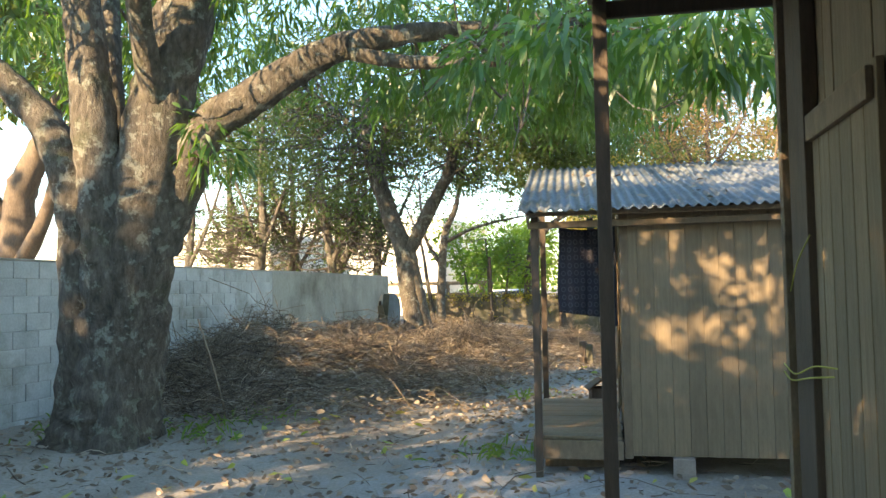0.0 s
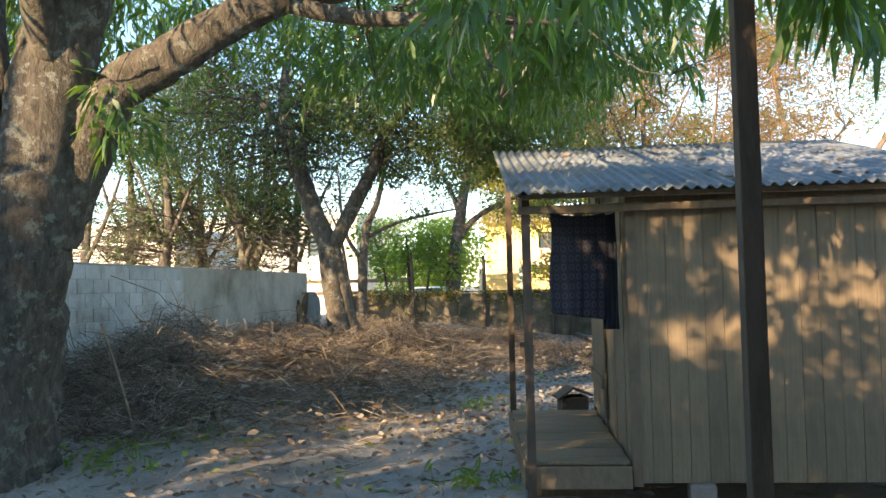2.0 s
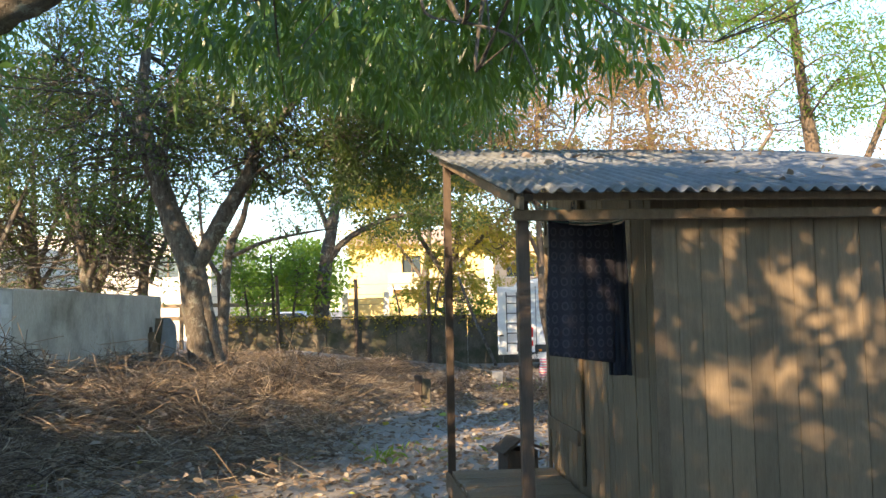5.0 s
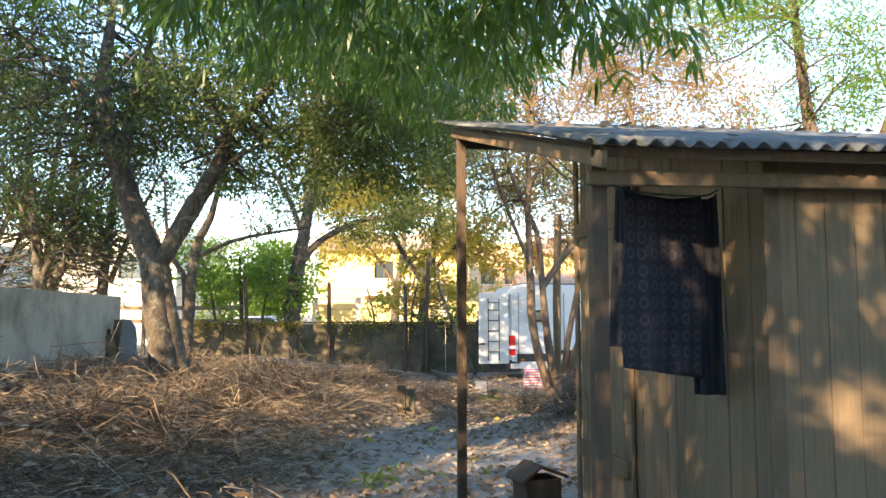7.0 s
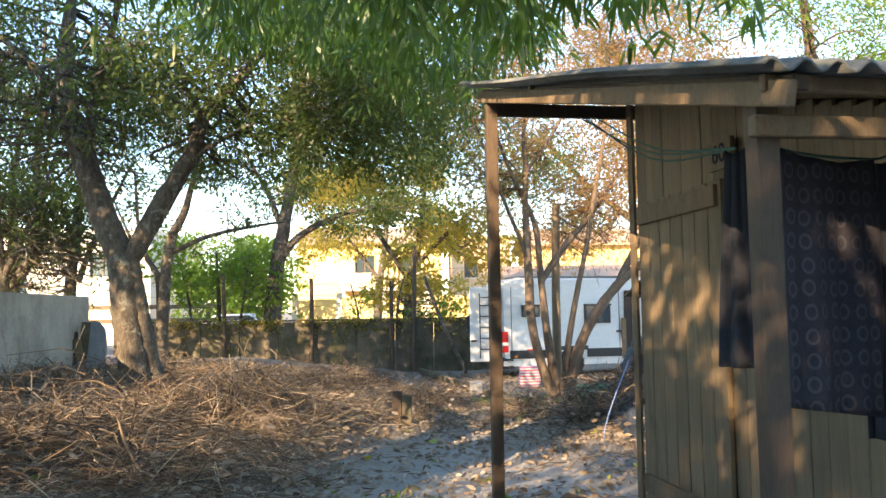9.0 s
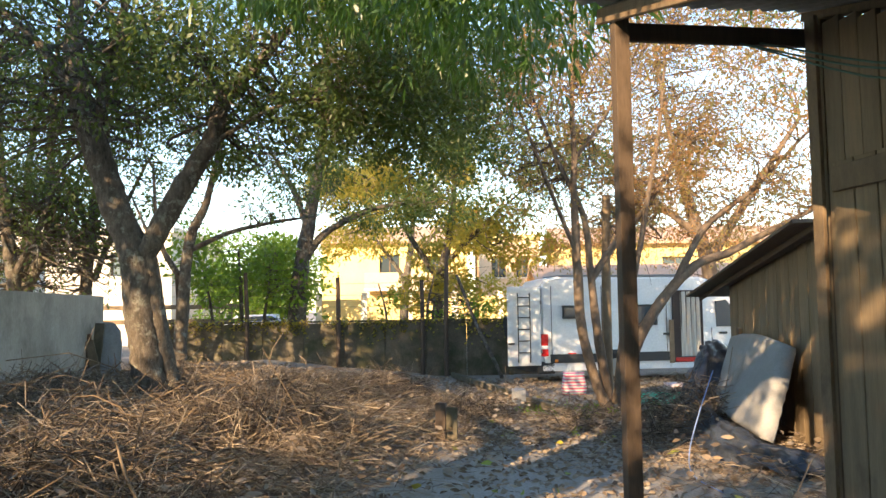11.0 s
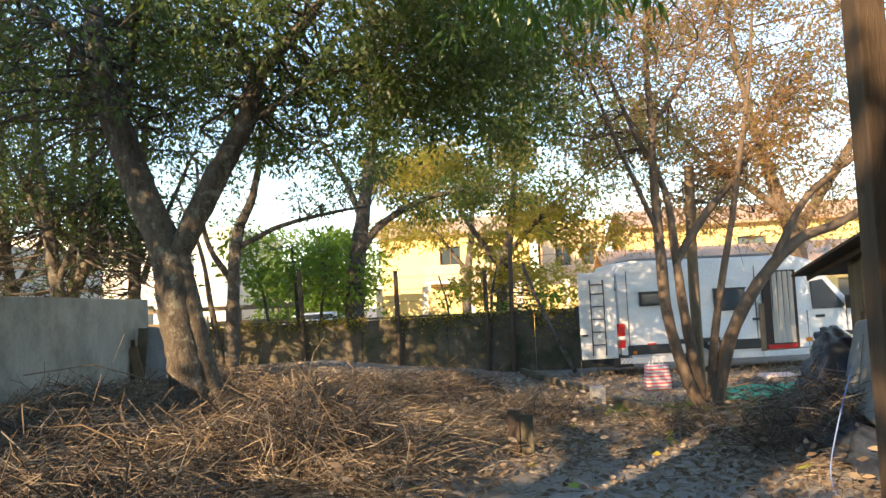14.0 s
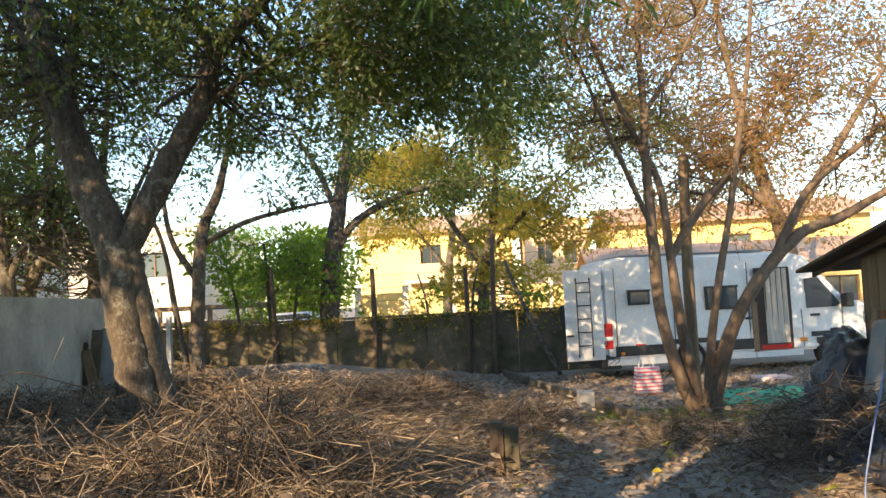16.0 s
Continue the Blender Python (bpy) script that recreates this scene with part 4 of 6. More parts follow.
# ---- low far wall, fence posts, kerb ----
far_wall = base("wall_north", pose(-8.6, 29.1, -0.08), label="low dark mossy concrete yard wall, dapples in its colour", category="wall", kind="structure")
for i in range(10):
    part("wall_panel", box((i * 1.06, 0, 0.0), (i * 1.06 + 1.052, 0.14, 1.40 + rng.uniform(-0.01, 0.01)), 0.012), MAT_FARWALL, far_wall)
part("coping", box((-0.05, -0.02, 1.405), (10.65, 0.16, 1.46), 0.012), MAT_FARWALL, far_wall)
for x, h, r in ((-5.82, 2.55, 0.06), (-3.45, 2.4, 0.065), (-1.27, 2.3, 0.06), (-0.66, 3.15, 0.065), (-7.6, 2.6, 0.06)):
    v, f = tube_arrays([(0, 0, -0.3, r), (0.01, 0, h * 0.5, r * 0.95), (0.03 * rng.normal(), 0, h, r * 0.85)], 8, 4, 0.04)
    post = part("fence_post", quick_mesh("fence_post", v, f, True), MAT_POST_DARK, m=pose(x, 28.98, 0.1))
    tagged(post, "round weathered wooden fence post by the wall", "post", "fence posts")
ivy_x = rng.uniform(-8.4, 1.9, 1500)
ivy_in = np.sin(ivy_x * 2.1) + np.sin(ivy_x * 5.3 + 1) > rng.uniform(-2.2, 1.6, 1500)
ivy_x = ivy_x[ivy_in]
ivy_p = np.stack([ivy_x, rng.uniform(28.9, 29.2, len(ivy_x)), 1.36 - rng.exponential(0.16, len(ivy_x)) + rng.uniform(0, 0.09, len(ivy_x))], -1)
ivy_p[:, 1] = np.where(ivy_p[:, 2] < 1.36, 29.06, ivy_p[:, 1])
# creeper in the gold leaf colour, for the sunlit patches along the wall
ob = part("wall_creeper", leaf_mesh("wall_creeper", ivy_p, rng.normal(size=(len(ivy_x), 3)) * [1, 0.4, 0.8] + [0, -0.7, 0.1], 0.1, 0.06, 0.3, False), MAT_LEAF_GOLD)
tagged(ob, "creeper along the top of the wall, sunlit gold in its colour", "creeper", kind="stuff")
for z in (1.75, 2.05, 2.35):
    v, f = tube_arrays([(-8, 28.96, z, 0.004), (-3.4, 28.96, z - 0.02, 0.004), (-0.6, 28.96, z, 0.004)], 4, 3)
    tagged(part("fence_wire", quick_mesh("fence_wire", v, f), MAT_POST_DARK), "thin rusty fence wire between posts", "wire", "fence wires")
v, f = tube_arrays([(-0.36, 28.8, 2.5, 0.04), (0.1, 28.3, 1.25, 0.045), (0.68, 27.6, -0.02, 0.05)], 8, 4, 0.04)
tagged(part("leaning_pole", quick_mesh("leaning_pole", v, f, True), MAT_BARK), "thin wooden pole leaning on the wall", "pole")
for a, b, lab in (((-0.5, 27.9), (0.68, 22.6), "long grey timber kerb lying on earth"), ((0.72, 22.2), (1.25, 20.3), "short grey timber kerb lying on earth")):
    ob = part("timber_kerb", bar((*a, 0.03), (*b, 0.05), 0.10, 0.13, 0.012), MAT_FARWALL)
    tagged(ob, lab, "kerb", "kerb timbers")
tagged(part("concrete_block", box((0.5, 22.0, -0.12), (0.72, 22.35, 0.22), 0.012), MAT_STONE), "small grey concrete block at the kerb", "block")

# stone slab and boards against the wall end
slab = base("stone_slab", pose(-6.72, 22.35, 0.36, 0, 0, 8), label="rounded grey stone slab leaning against the wall", category="slab")
bm = bmesh.new()
outline = [(-0.24, 0), (0.24, 0), (0.26, 0.7), (0.22, 0.98), (0.1, 1.13), (-0.08, 1.15), (-0.2, 1.02), (-0.25, 0.75)]
face = bm.faces.new([bm.verts.new((x, 0, z)) for x, z in outline])
ext = bmesh.ops.extrude_face_region(bm, geom=[face])
bmesh.ops.translate(bm, vec=(0, 0.07, 0), verts=[e for e in ext["geom"] if isinstance(e, bmesh.types.BMVert)])
bmesh.ops.bevel(bm, geom=bm.edges[:], offset=0.012, segments=2, affect="EDGES")
bmesh.ops.recalc_face_normals(bm, faces=bm.faces[:])
part("slab", bm, MAT_STONE, slab, m=pose(0, 0, 0, -9, 0, 0))
for i, (x, tilt, h, w, mat) in enumerate(((-0.24, -4, 0.95, 0.14, MAT_POST_DARK), (-0.02, -15, 0.86, 0.15, MAT_BEAM), (-0.15, 3, 1.14, 0.16, MAT_FARWALL))):
    ob = part("leaning_board", box((-w / 2, -0.015, 0), (w / 2, 0.015, h), 0.004), mat, m=pose(-6.72 + x, 22.24 - 0.05 * (i == 1), 0.34, -8, tilt, 8))
    tagged(ob, ("dark narrow board leaning by the slab", "slanted pale board leaning by the slab", "grey flat board leaning behind the slab")[i], "board")
for x in (-6.98, -6.76):
    ob = part("gate_post", box((x - 0.045, 25.0, 0.2), (x + 0.045, 25.1, 1.62), 0.008), MAT_STONE)
    tagged(ob, "squared grey concrete gate post past the wall", "post", "gate posts")

# stub post in the yard, tall post by the tree
stub = base("stub_post", pose(-0.70, 17.2, 0.08, 0, 0, -12), label="short broken wooden post stub in the ground", category="post")
part("stub", box((-0.06, -0.045, 0), (0.06, 0.045, 0.48), 0.01), MAT_POST_DARK, stub)
part("splinter", box((0.063, -0.02, 0.0), (0.19, 0.02, 0.43), 0.006), MAT_FARWALL, stub, "grey thin slab")
v, f = tube_arrays([(2.10, 21.7, -0.15, 0.085), (2.10, 21.7, 1.8, 0.08), (2.14, 21.7, 3.55, 0.075)], 6, 3, 0.03)
tagged(part("tall_post", quick_mesh("tall_post", v, f, False), MAT_BEAM), "tall weathered grey post beside the pale tree", "post")

# ---- camper van ----
MAT_WHITE = plain("white_paint", (0.72, 0.735, 0.75), 0.3)
MAT_BLACK = plain("black_plastic", (0.025, 0.026, 0.028), 0.5)
MAT_RUBBER = plain("tyre_rubber", (0.02, 0.02, 0.02), 0.85)
MAT_RIM = plain("grey_rim", (0.2, 0.205, 0.215), 0.4, 0.6)
MAT_RED = plain("red_lens", (0.55, 0.02, 0.02), 0.2)
MAT_AMBER = plain("amber_lens", (0.8, 0.25, 0.03), 0.25)
MAT_CURTAIN = surface("pale_curtain", (0.42, 0.38, 0.33), (0.6, 0.56, 0.5), 6.0, 0.9, 60.0, stretch=(8, 8, 0.4))
# shade inside the van, painted on flat panels
MAT_INSIDE_SHADE = plain("interior_shade", (0.05, 0.035, 0.03), 0.8)
m_glass, nt_glass, b_glass = material("tinted_glass", 0.05)
b_glass.inputs["Base Color"].default_value = (0.05, 0.07, 0.085, 1)
b_glass.inputs["Specular IOR Level"].default_value = 0.8
MAT_GLASS = m_glass


def rounded(bm, w):
    bmesh.ops.bevel(bm, geom=bm.edges[:], offset=w, segments=3, affect="EDGES", profile=0.6)
    return bm


def prism(outline, y0, y1, taper=0.0, z_from=1.2, z_to=2.5):
    """A profile in x and z pulled across y; the sides lean in above z_from."""
    bm = bmesh.new()
    rows = []
    for y, sgn in ((y0, 1), (y1, -1)):
        rows.append([bm.verts.new((x, y + sgn * taper * max(0, (z - z_from) / (z_to - z_from)), z)) for x, z in outline])
    n = len(outline)
    bm.faces.new(rows[0])
    bm.faces.new(rows[1][::-1])
    for i in range(n):
        bm.faces.new((rows[0][i], rows[1][i], rows[1][(i + 1) % n], rows[0][(i + 1) % n]))
    bmesh.ops.recalc_face_normals(bm, faces=bm.faces[:])
    return bm


van = base("camper_van", pose(1.52, 26.35, -0.08, 0, 0, 10), label="white high-roofed camper van with open rear and side doors", category="van")
prof = [(0, 0.42), (0.0, 2.2), (0.1, 2.36), (0.4, 2.42), (3.9, 2.40), (4.35, 2.28), (5.05, 1.45), (5.65, 1.2), (5.75, 0.95), (5.75, 0.38), (0.1, 0.38)]
bm = prism(prof, 0, 1.92, 0.14)
bmesh.ops.bevel(bm, geom=[e for e in bm.edges if e.calc_length() < 6 and abs(e.verts[0].co.y - e.verts[1].co.y) < 0.3], offset=0.05, segments=3, affect="EDGES")
body = part("body", bm, MAT_WHITE, van, smooth=False)


def side(x0, x1, z0, z1, out, mat, name, parent=van, bevel=0.01, deep=0.02, lab=""):
    """A piece laid on the van's near side."""
    return part(name, box((x0, -out, z0), (x1, deep - out, z1), bevel), mat, parent, lab)


lean = lambda z: 0.14 * max(0, (z - 1.2) / 1.3)
for x0, x1, z0, z1 in ((0.5, 0.95, 1.46, 1.74), (2.1, 2.78, 1.28, 1.74)):
    win = base("side_window")
    win.parent = van
    d = lean((z0 + z1) / 2)
    part("window_frame", box((x0, d - 0.05, z0), (x1, d + 0.02, z1), 0.02), MAT_BLACK, win)
    part("pane", box((x0 + 0.04, d - 0.058, z0 + 0.05), (x1 - 0.04, d - 0.048, z1 - 0.03), 0.004), MAT_GLASS, win)
    part("awning_rail", box((x0 - 0.02, d - 0.06, z1 - 0.02), (x1 + 0.02, d - 0.02, z1 + 0.02), 0.008), MAT_BLACK, win)
side(0.18, 1.3, 0.46, 0.66, 0.02, MAT_BLACK, "side_moulding")
side(2.14, 3.05, 0.46, 0.67, 0.02, MAT_BLACK, "side_moulding")
side(0.0, 3.1, 0.28, 0.42, 0.0, MAT_WHITE, "sill")
side(3.1, 4.1, 0.28, 0.4, 0.02, MAT_WHITE, "sill")
side(0.28, 0.36, 0.48, 0.54, 0.03, MAT_AMBER, "marker_light")
side(0.6, 0.8, 0.655, 0.685, 0.012, MAT_RED, "reflector")
# opening of the sliding door, a panel coloured as inner shade, with its curtain
side(3.15, 3.9, 0.42, 2.08, 0.012, MAT_INSIDE_SHADE, "door_opening_shade", bevel=0.03)
side(3.05, 3.17, 0.4, 1.4, 0.03, MAT_BEAM, "cupboard_edge")
v, fq = [], []
nx2, nz2 = 25, 12
for i in range(nz2):
    for k in range(nx2):
        s = k / (nx2 - 1)
        v.append((3.34 + 0.5 * s, 0.03 - 0.06 + 0.025 * math.sin(s * 26) * (1 - 0.3 * i / nz2), 2.05 - 1.5 * i / (nz2 - 1)))
for i in range(nz2 - 1):
    for k in range(nx2 - 1):
        fq.append((i * nx2 + k, i * nx2 + k + 1, (i + 1) * nx2 + k + 1, (i + 1) * nx2 + k))
part("curtain", quick_mesh("curtain", v, fq, True), MAT_CURTAIN, van, "pale curtain in the open side door")
side(3.2, 3.85, 0.42, 0.52, 0.03, MAT_RED, "step_mat", lab="red step mat")
# seams and door of the cab
for x in (0.22, 1.42, 3.0, 4.12, 5.0):
    side(x, x + 0.012, 0.45, 2.2 if x < 4 else 1.2, 0.004, MAT_BLACK, "panel_seam", bevel=0.0)
cab = base("cab_door")
cab.parent = van
bm = prism([(4.25, 1.22), (4.25, 1.82), (4.5, 1.85), (4.98, 1.28), (4.9, 1.22)], -0.004, 0.04, -0.02)
part("pane", bm, MAT_GLASS, cab)
part("door_handle", box((4.3, -0.04, 1.05), (4.5, 0.0, 1.1), 0.012), MAT_BLACK, cab)
part("wing_mirror", box((4.95, -0.28, 1.2), (5.12, -0.04, 1.5), 0.04), MAT_BLACK, cab)
side(4.05, 4.2, 0.55, 0.63, 0.02, MAT_AMBER, "marker_light")
side(4.4, 4.9, 0.5, 0.62, 0.02, MAT_BLACK, "side_moulding")
part("windscreen", prism([(4.38, 2.18), (5.02, 1.48), (5.05, 1.5), (4.42, 2.22)], 0.16, 1.76), MAT_GLASS, van)
part("front_bumper", box((5.55, 0.0, 0.25), (5.85, 1.92, 0.6), 0.06), MAT_BLACK, van)
part("headlight", box((5.45, -0.012, 0.85), (5.72, 0.3, 1.1), 0.03), MAT_RIM, van)
part("roof_rack", box((0.5, 0.35, 2.43), (3.6, 1.55, 2.47), 0.012), MAT_RIM, van)
side(2.9, 3.05, 1.05, 1.1, 0.03, MAT_BLACK, "door_handle")
# rear: bumper, lamp, dark panel painted for the shade of the load space
part("rear_bumper", box((-0.12, 0.0, 0.22), (0.3, 1.92, 0.5), 0.04), MAT_BLACK, van)
part("load_space_shade", box((-0.012, 0.12, 0.55), (0.02, 1.8, 2.15), 0.01), MAT_INSIDE_SHADE, van)
lamp = base("tail_light")
lamp.parent = van
part("lens", box((-0.03, -0.015, 0.62), (0.14, 0.1, 1.12), 0.015), MAT_RED, lamp)
part("clear_band", box((-0.034, -0.02, 0.78), (0.144, 0.09, 0.86), 0.008), MAT_WHITE, lamp)


def wheel(x):
    w = base("wheel", pose(x, 0.02, 0.34))
    w.parent = van
    bm = bmesh.new()
    bmesh.ops.create_cone(bm, cap_ends=True, segments=28, radius1=0.34, radius2=0.34, depth=0.22, matrix=Matrix.Rotation(radians(90), 4, "X"))
    bmesh.ops.bevel(bm, geom=[e for e in bm.edges if len(e.link_faces) == 2 and max(len(f.verts) for f in e.link_faces) > 4], offset=0.03, segments=2, affect="EDGES")
    part("tyre", bm, MAT_RUBBER, w, m=pose(0, 0.06, 0))
    bm = bmesh.new()
    bmesh.ops.create_cone(bm, cap_ends=True, segments=24, radius1=0.17, radius2=0.21, depth=0.06, matrix=Matrix.Rotation(radians(90), 4, "X"))
    part("rim", bm, MAT_RIM, w, m=pose(0, -0.055, 0))
    part("arch", box((-0.45, -0.02, 0.3), (0.45, 0.02, 0.4), 0.01), MAT_BLACK, w, m=pose(0, -0.02, 0.0))


wheel(1.72)
wheel(4.75)
# rear door swung open, its outside toward the yard
rdoor = base("rear_door", pose(-0.03, -0.02, 0, 0, 0, 183))
rdoor.parent = van
bm = box((0.02, 0, 0.42), (0.80, 0.06, 2.2))
rounded(bm, 0.028)
part("door_panel", bm, MAT_WHITE, rdoor)
for x in (0.3, 0.58):
    v0, q0 = tube_arrays([(x, 0.09, 2.0, 0.014), (x, 0.13, 1.93, 0.014), (x, 0.13, 0.62, 0.014), (x, 0.09, 0.54, 0.014)], 6, 4)
    part("ladder_rail", quick_mesh("ladder_rail", v0, q0, True), MAT_BLACK, rdoor)
for z in (0.72, 0.98, 1.24, 1.5, 1.76, 1.95):
    v0, q0 = tube_arrays([(0.3, 0.13, z, 0.013), (0.45, 0.13, z, 0.013), (0.58, 0.13, z, 0.013)], 6, 1)
    part("ladder_rung", quick_mesh("ladder_rung", v0, q0, True), MAT_BLACK, rdoor)
part("door_handle", box((0.66, 0.06, 0.9), (0.8, 0.1, 0.94), 0.01), MAT_BLACK, rdoor)
part("hinge", box((0.0, 0.02, 0.7), (0.04, 0.07, 0.78), 0.008), MAT_RIM, rdoor)
part("hinge", box((0.0, 0.02, 1.8), (0.04, 0.07, 1.88), 0.008), MAT_RIM, rdoor)
bm = bmesh.new()
bmesh.ops.create_cone(bm, cap_ends=True, segments=28, radius1=0.34, radius2=0.34, depth=0.24, matrix=Matrix.Rotation(radians(80), 4, "Y"))
part("spare_wheel", bm, MAT_RUBBER, van, "black spare wheel behind the rear door", m=pose(-0.55, 0.55, 1.2))

# things beside the van
m_str, nt_str, b_str = material("striped_weave", 0.8)
wv = nd(nt_str, "ShaderNodeTexWave", Scale=2.6)
wv.bands_direction = "Z"
nt_str.links.new(coords(nt_str), wv.inputs["Vector"])
nt_str.links.new(ramp(nt_str, wv.outputs["Fac"], [(0.0, (0.65, 0.06, 0.12)), (0.4, (0.8, 0.78, 0.75)), (0.55, (0.1, 0.45, 0.42)), (0.8, (0.7, 0.68, 0.66)), (1.0, (0.5, 0.05, 0.2))]), b_str.inputs["Base Color"])
bag = base("shopping_bag", pose(1.86, 24.1, -0.08, 0, 0, 8), label="striped woven shopping bag standing on the ground", category="bag")
bm = box((-0.2, -0.13, 0), (0.2, 0.13, 0.44))
bmesh.ops.subdivide_edges(bm, edges=bm.edges[:], cuts=4, use_grid_fill=True)
for vert in bm.verts:
    vert.co.x *= 1 + 0.1 * math.sin(vert.co.z * 12) + 0.05 * math.sin(vert.co.y * 40)
    vert.co.y *= 1 - 0.5 * max(0, vert.co.z - 0.25)
part("sack", bm, m_str, bag, smooth=True)
for y in (-0.1, 0.1):
    v0, q0 = tube_arrays([(-0.1, y, 0.43, 0.01), (-0.06, y, 0.56, 0.01), (0.06, y, 0.56, 0.01), (0.1, y, 0.43, 0.01)], 5, 4)
    part("strap", quick_mesh("strap", v0, q0, True), MAT_WHITE, bag)
MAT_MAT = surface("green_mesh", (0.03, 0.32, 0.17), (0.06, 0.5, 0.28), 9.0, 0.7, 90.0)
gm_v, gm_f = [], []
for i in range(9):
    for k in range(15):
        x, y = 2.6 + k * 0.125, 22.2 + i * 0.2
        gm_v.append((x + 0.03 * i, y, float(gz(x, y)) + 0.03 + 0.015 * math.sin(k * 1.3 + i)))
for i in range(8):
    for k in range(14):
        gm_f.append((i * 15 + k, i * 15 + k + 1, (i + 1) * 15 + k + 1, (i + 1) * 15 + k))
mat_ob = part("ground_mat", quick_mesh("ground_mat", gm_v, gm_f, True), MAT_MAT)
mat_ob.modifiers.new("thickness", "SOLIDIFY").thickness = 0.008
tagged(mat_ob, "green plastic ground mat before the van", "mat")
ob = part("towel", rounded(box((4.0, 25.0, -0.08), (4.6, 25.5, 0.0)), 0.02), plain("white_red_cloth", (0.7, 0.55, 0.53), 0.9))
tagged(ob, "folded pale and red cloth on the ground", "cloth")

# ---- houses past the wall ----
MAT_CREAM = surface("cream_render", (0.84, 0.61, 0.24), (0.91, 0.71, 0.33), 0.7, 0.9, 12.0)
MAT_YELLOW = surface("yellow_render", (0.78, 0.58, 0.22), (0.86, 0.68, 0.3), 0.7, 0.9, 12.0)
MAT_ORANGE = surface("orange_render", (0.62, 0.46, 0.3), (0.72, 0.56, 0.38), 0.8, 0.9, 12.0)
MAT_WHITEWALL = surface("white_render", (0.7, 0.64, 0.54), (0.82, 0.77, 0.66), 0.8, 0.9, 12.0)
MAT_TILE = surface("roof_tile", (0.42, 0.26, 0.17), (0.58, 0.4, 0.28), 1.5, 0.9, 14.0)


def house(label, x0, x1, y, depth, h, wall_mat, wins, roof=0.0, balcony=None, trim=None):
    root = base("house", pose(x0, y, 0), label=label, category="house")
    w = x1 - x0
    bm = bmesh.new()
    add_box(bm, (0, 0.3, 0), (w, depth, h))
    part("wall", bm, wall_mat, root)
    cols = sorted({a for q in wins for a in (q[0], q[1])} | {0, w})
    for a, b in zip(cols, cols[1:]):
        holes = sorted((q[2], q[3]) for q in wins if q[0] <= a + 1e-4 and q[1] >= b - 1e-4)
        z = 0
        for lo, hi in holes:
            if lo > z:
                part("wall_panel", box((a, 0, z), (b, 0.3, lo)), wall_mat, root)
            z = hi
        if z < h:
            part("wall_panel", box((a, 0, z), (b, 0.3, h)), wall_mat, root)
    for a, b, lo, hi in wins:
        wo = base("window")
        wo.parent = root
        part("pane", box((a, 0.2, lo), (b, 0.24, hi)), MAT_GLASS, wo)
        bm = bmesh.new()
        for u in (a, (a + b) / 2 - 0.03, b - 0.06):
            add_box(bm, (u, 0.14, lo), (u + 0.06, 0.196, hi))
        add_box(bm, (a + 0.06, 0.145, hi - 0.06), (b - 0.06, 0.19, hi))
        part("window_frame", bm, MAT_BEAM, wo)
        part("sill", box((a - 0.05, -0.06, lo - 0.07), (b + 0.05, 0.12, lo - 0.004)), MAT_WHITEWALL, wo)
    if roof:
        bm = bmesh.new()
        prof = [(-0.5, h - 0.05), (depth / 2, h + roof), (depth + 0.5, h - 0.05), (depth + 0.5, h + 0.08), (depth / 2, h + roof + 0.14), (-0.5, h + 0.08)]
        rows = [[bm.verts.new((x, a, b)) for a, b in prof] for x in (-0.4, w + 0.4)]
        bm.faces.new(rows[0])
        bm.faces.new(rows[1][::-1])
        for i in range(6):
            bm.faces.new((rows[0][i], rows[1][i], rows[1][(i + 1) % 6], rows[0][(i + 1) % 6]))
        bmesh.ops.recalc_face_normals(bm, faces=bm.faces[:])
        part("roof", bm, MAT_TILE, root)
    else:
        part("parapet", box((-0.1, -0.1, h + 0.004), (w + 0.1, depth, h + 0.3)), trim or wall_mat, root)
    if balcony:
        z, a, b = balcony
        part("balcony_slab", box((a, -1.1, z - 0.15), (b, -0.004, z)), MAT_WHITEWALL, root)
        part("balcony_rail", box((a, -1.1, z + 0.004), (b, -1.0, z + 0.9)), trim or MAT_WHITEWALL, root)
        for u in (a + 0.1, b - 0.3):
            part("column", box((u, -1.05, 0), (u + 0.2, -0.85, z - 0.154)), MAT_WHITEWALL, root)
    return root


house("cream two-storey house with balcony in full sun", -8.0, 0.6, 56, 8, 5.6, MAT_CREAM, [(1.0, 2.2, 0.4, 2.3), (3.4, 4.6, 3.3, 4.9), (6.0, 7.4, 3.2, 4.8), (5.6, 6.8, 0.4, 2.3)], 1.2, (2.9, 2.6, 7.9), MAT_ORANGE)
house("orange and pink house with flat roof", 1.2, 4.6, 54, 7, 5.5, MAT_ORANGE, [(0.7, 1.5, 3.4, 4.6), (2.1, 2.8, 3.4, 4.6)], 0.0, None, MAT_CREAM)
house("yellow house with tiled roof behind the van", 5.5, 17.5, 50, 8, 4.9, MAT_YELLOW, [(1.2, 2.6, 0.9, 2.2), (5.0, 6.4, 3.2, 4.2), (8.0, 9.4, 0.9, 2.2)], 1.1, (2.6, 0.0, 11.8), MAT_CREAM)
house("long low house with red tiled roof", 3.5, 16.5, 42, 5, 2.5, MAT_CREAM, [(1.0, 2.0, 0.9, 1.9), (4.0, 5.2, 0.9, 1.9), (8.5, 9.8, 0.9, 1.9)], 0.9)
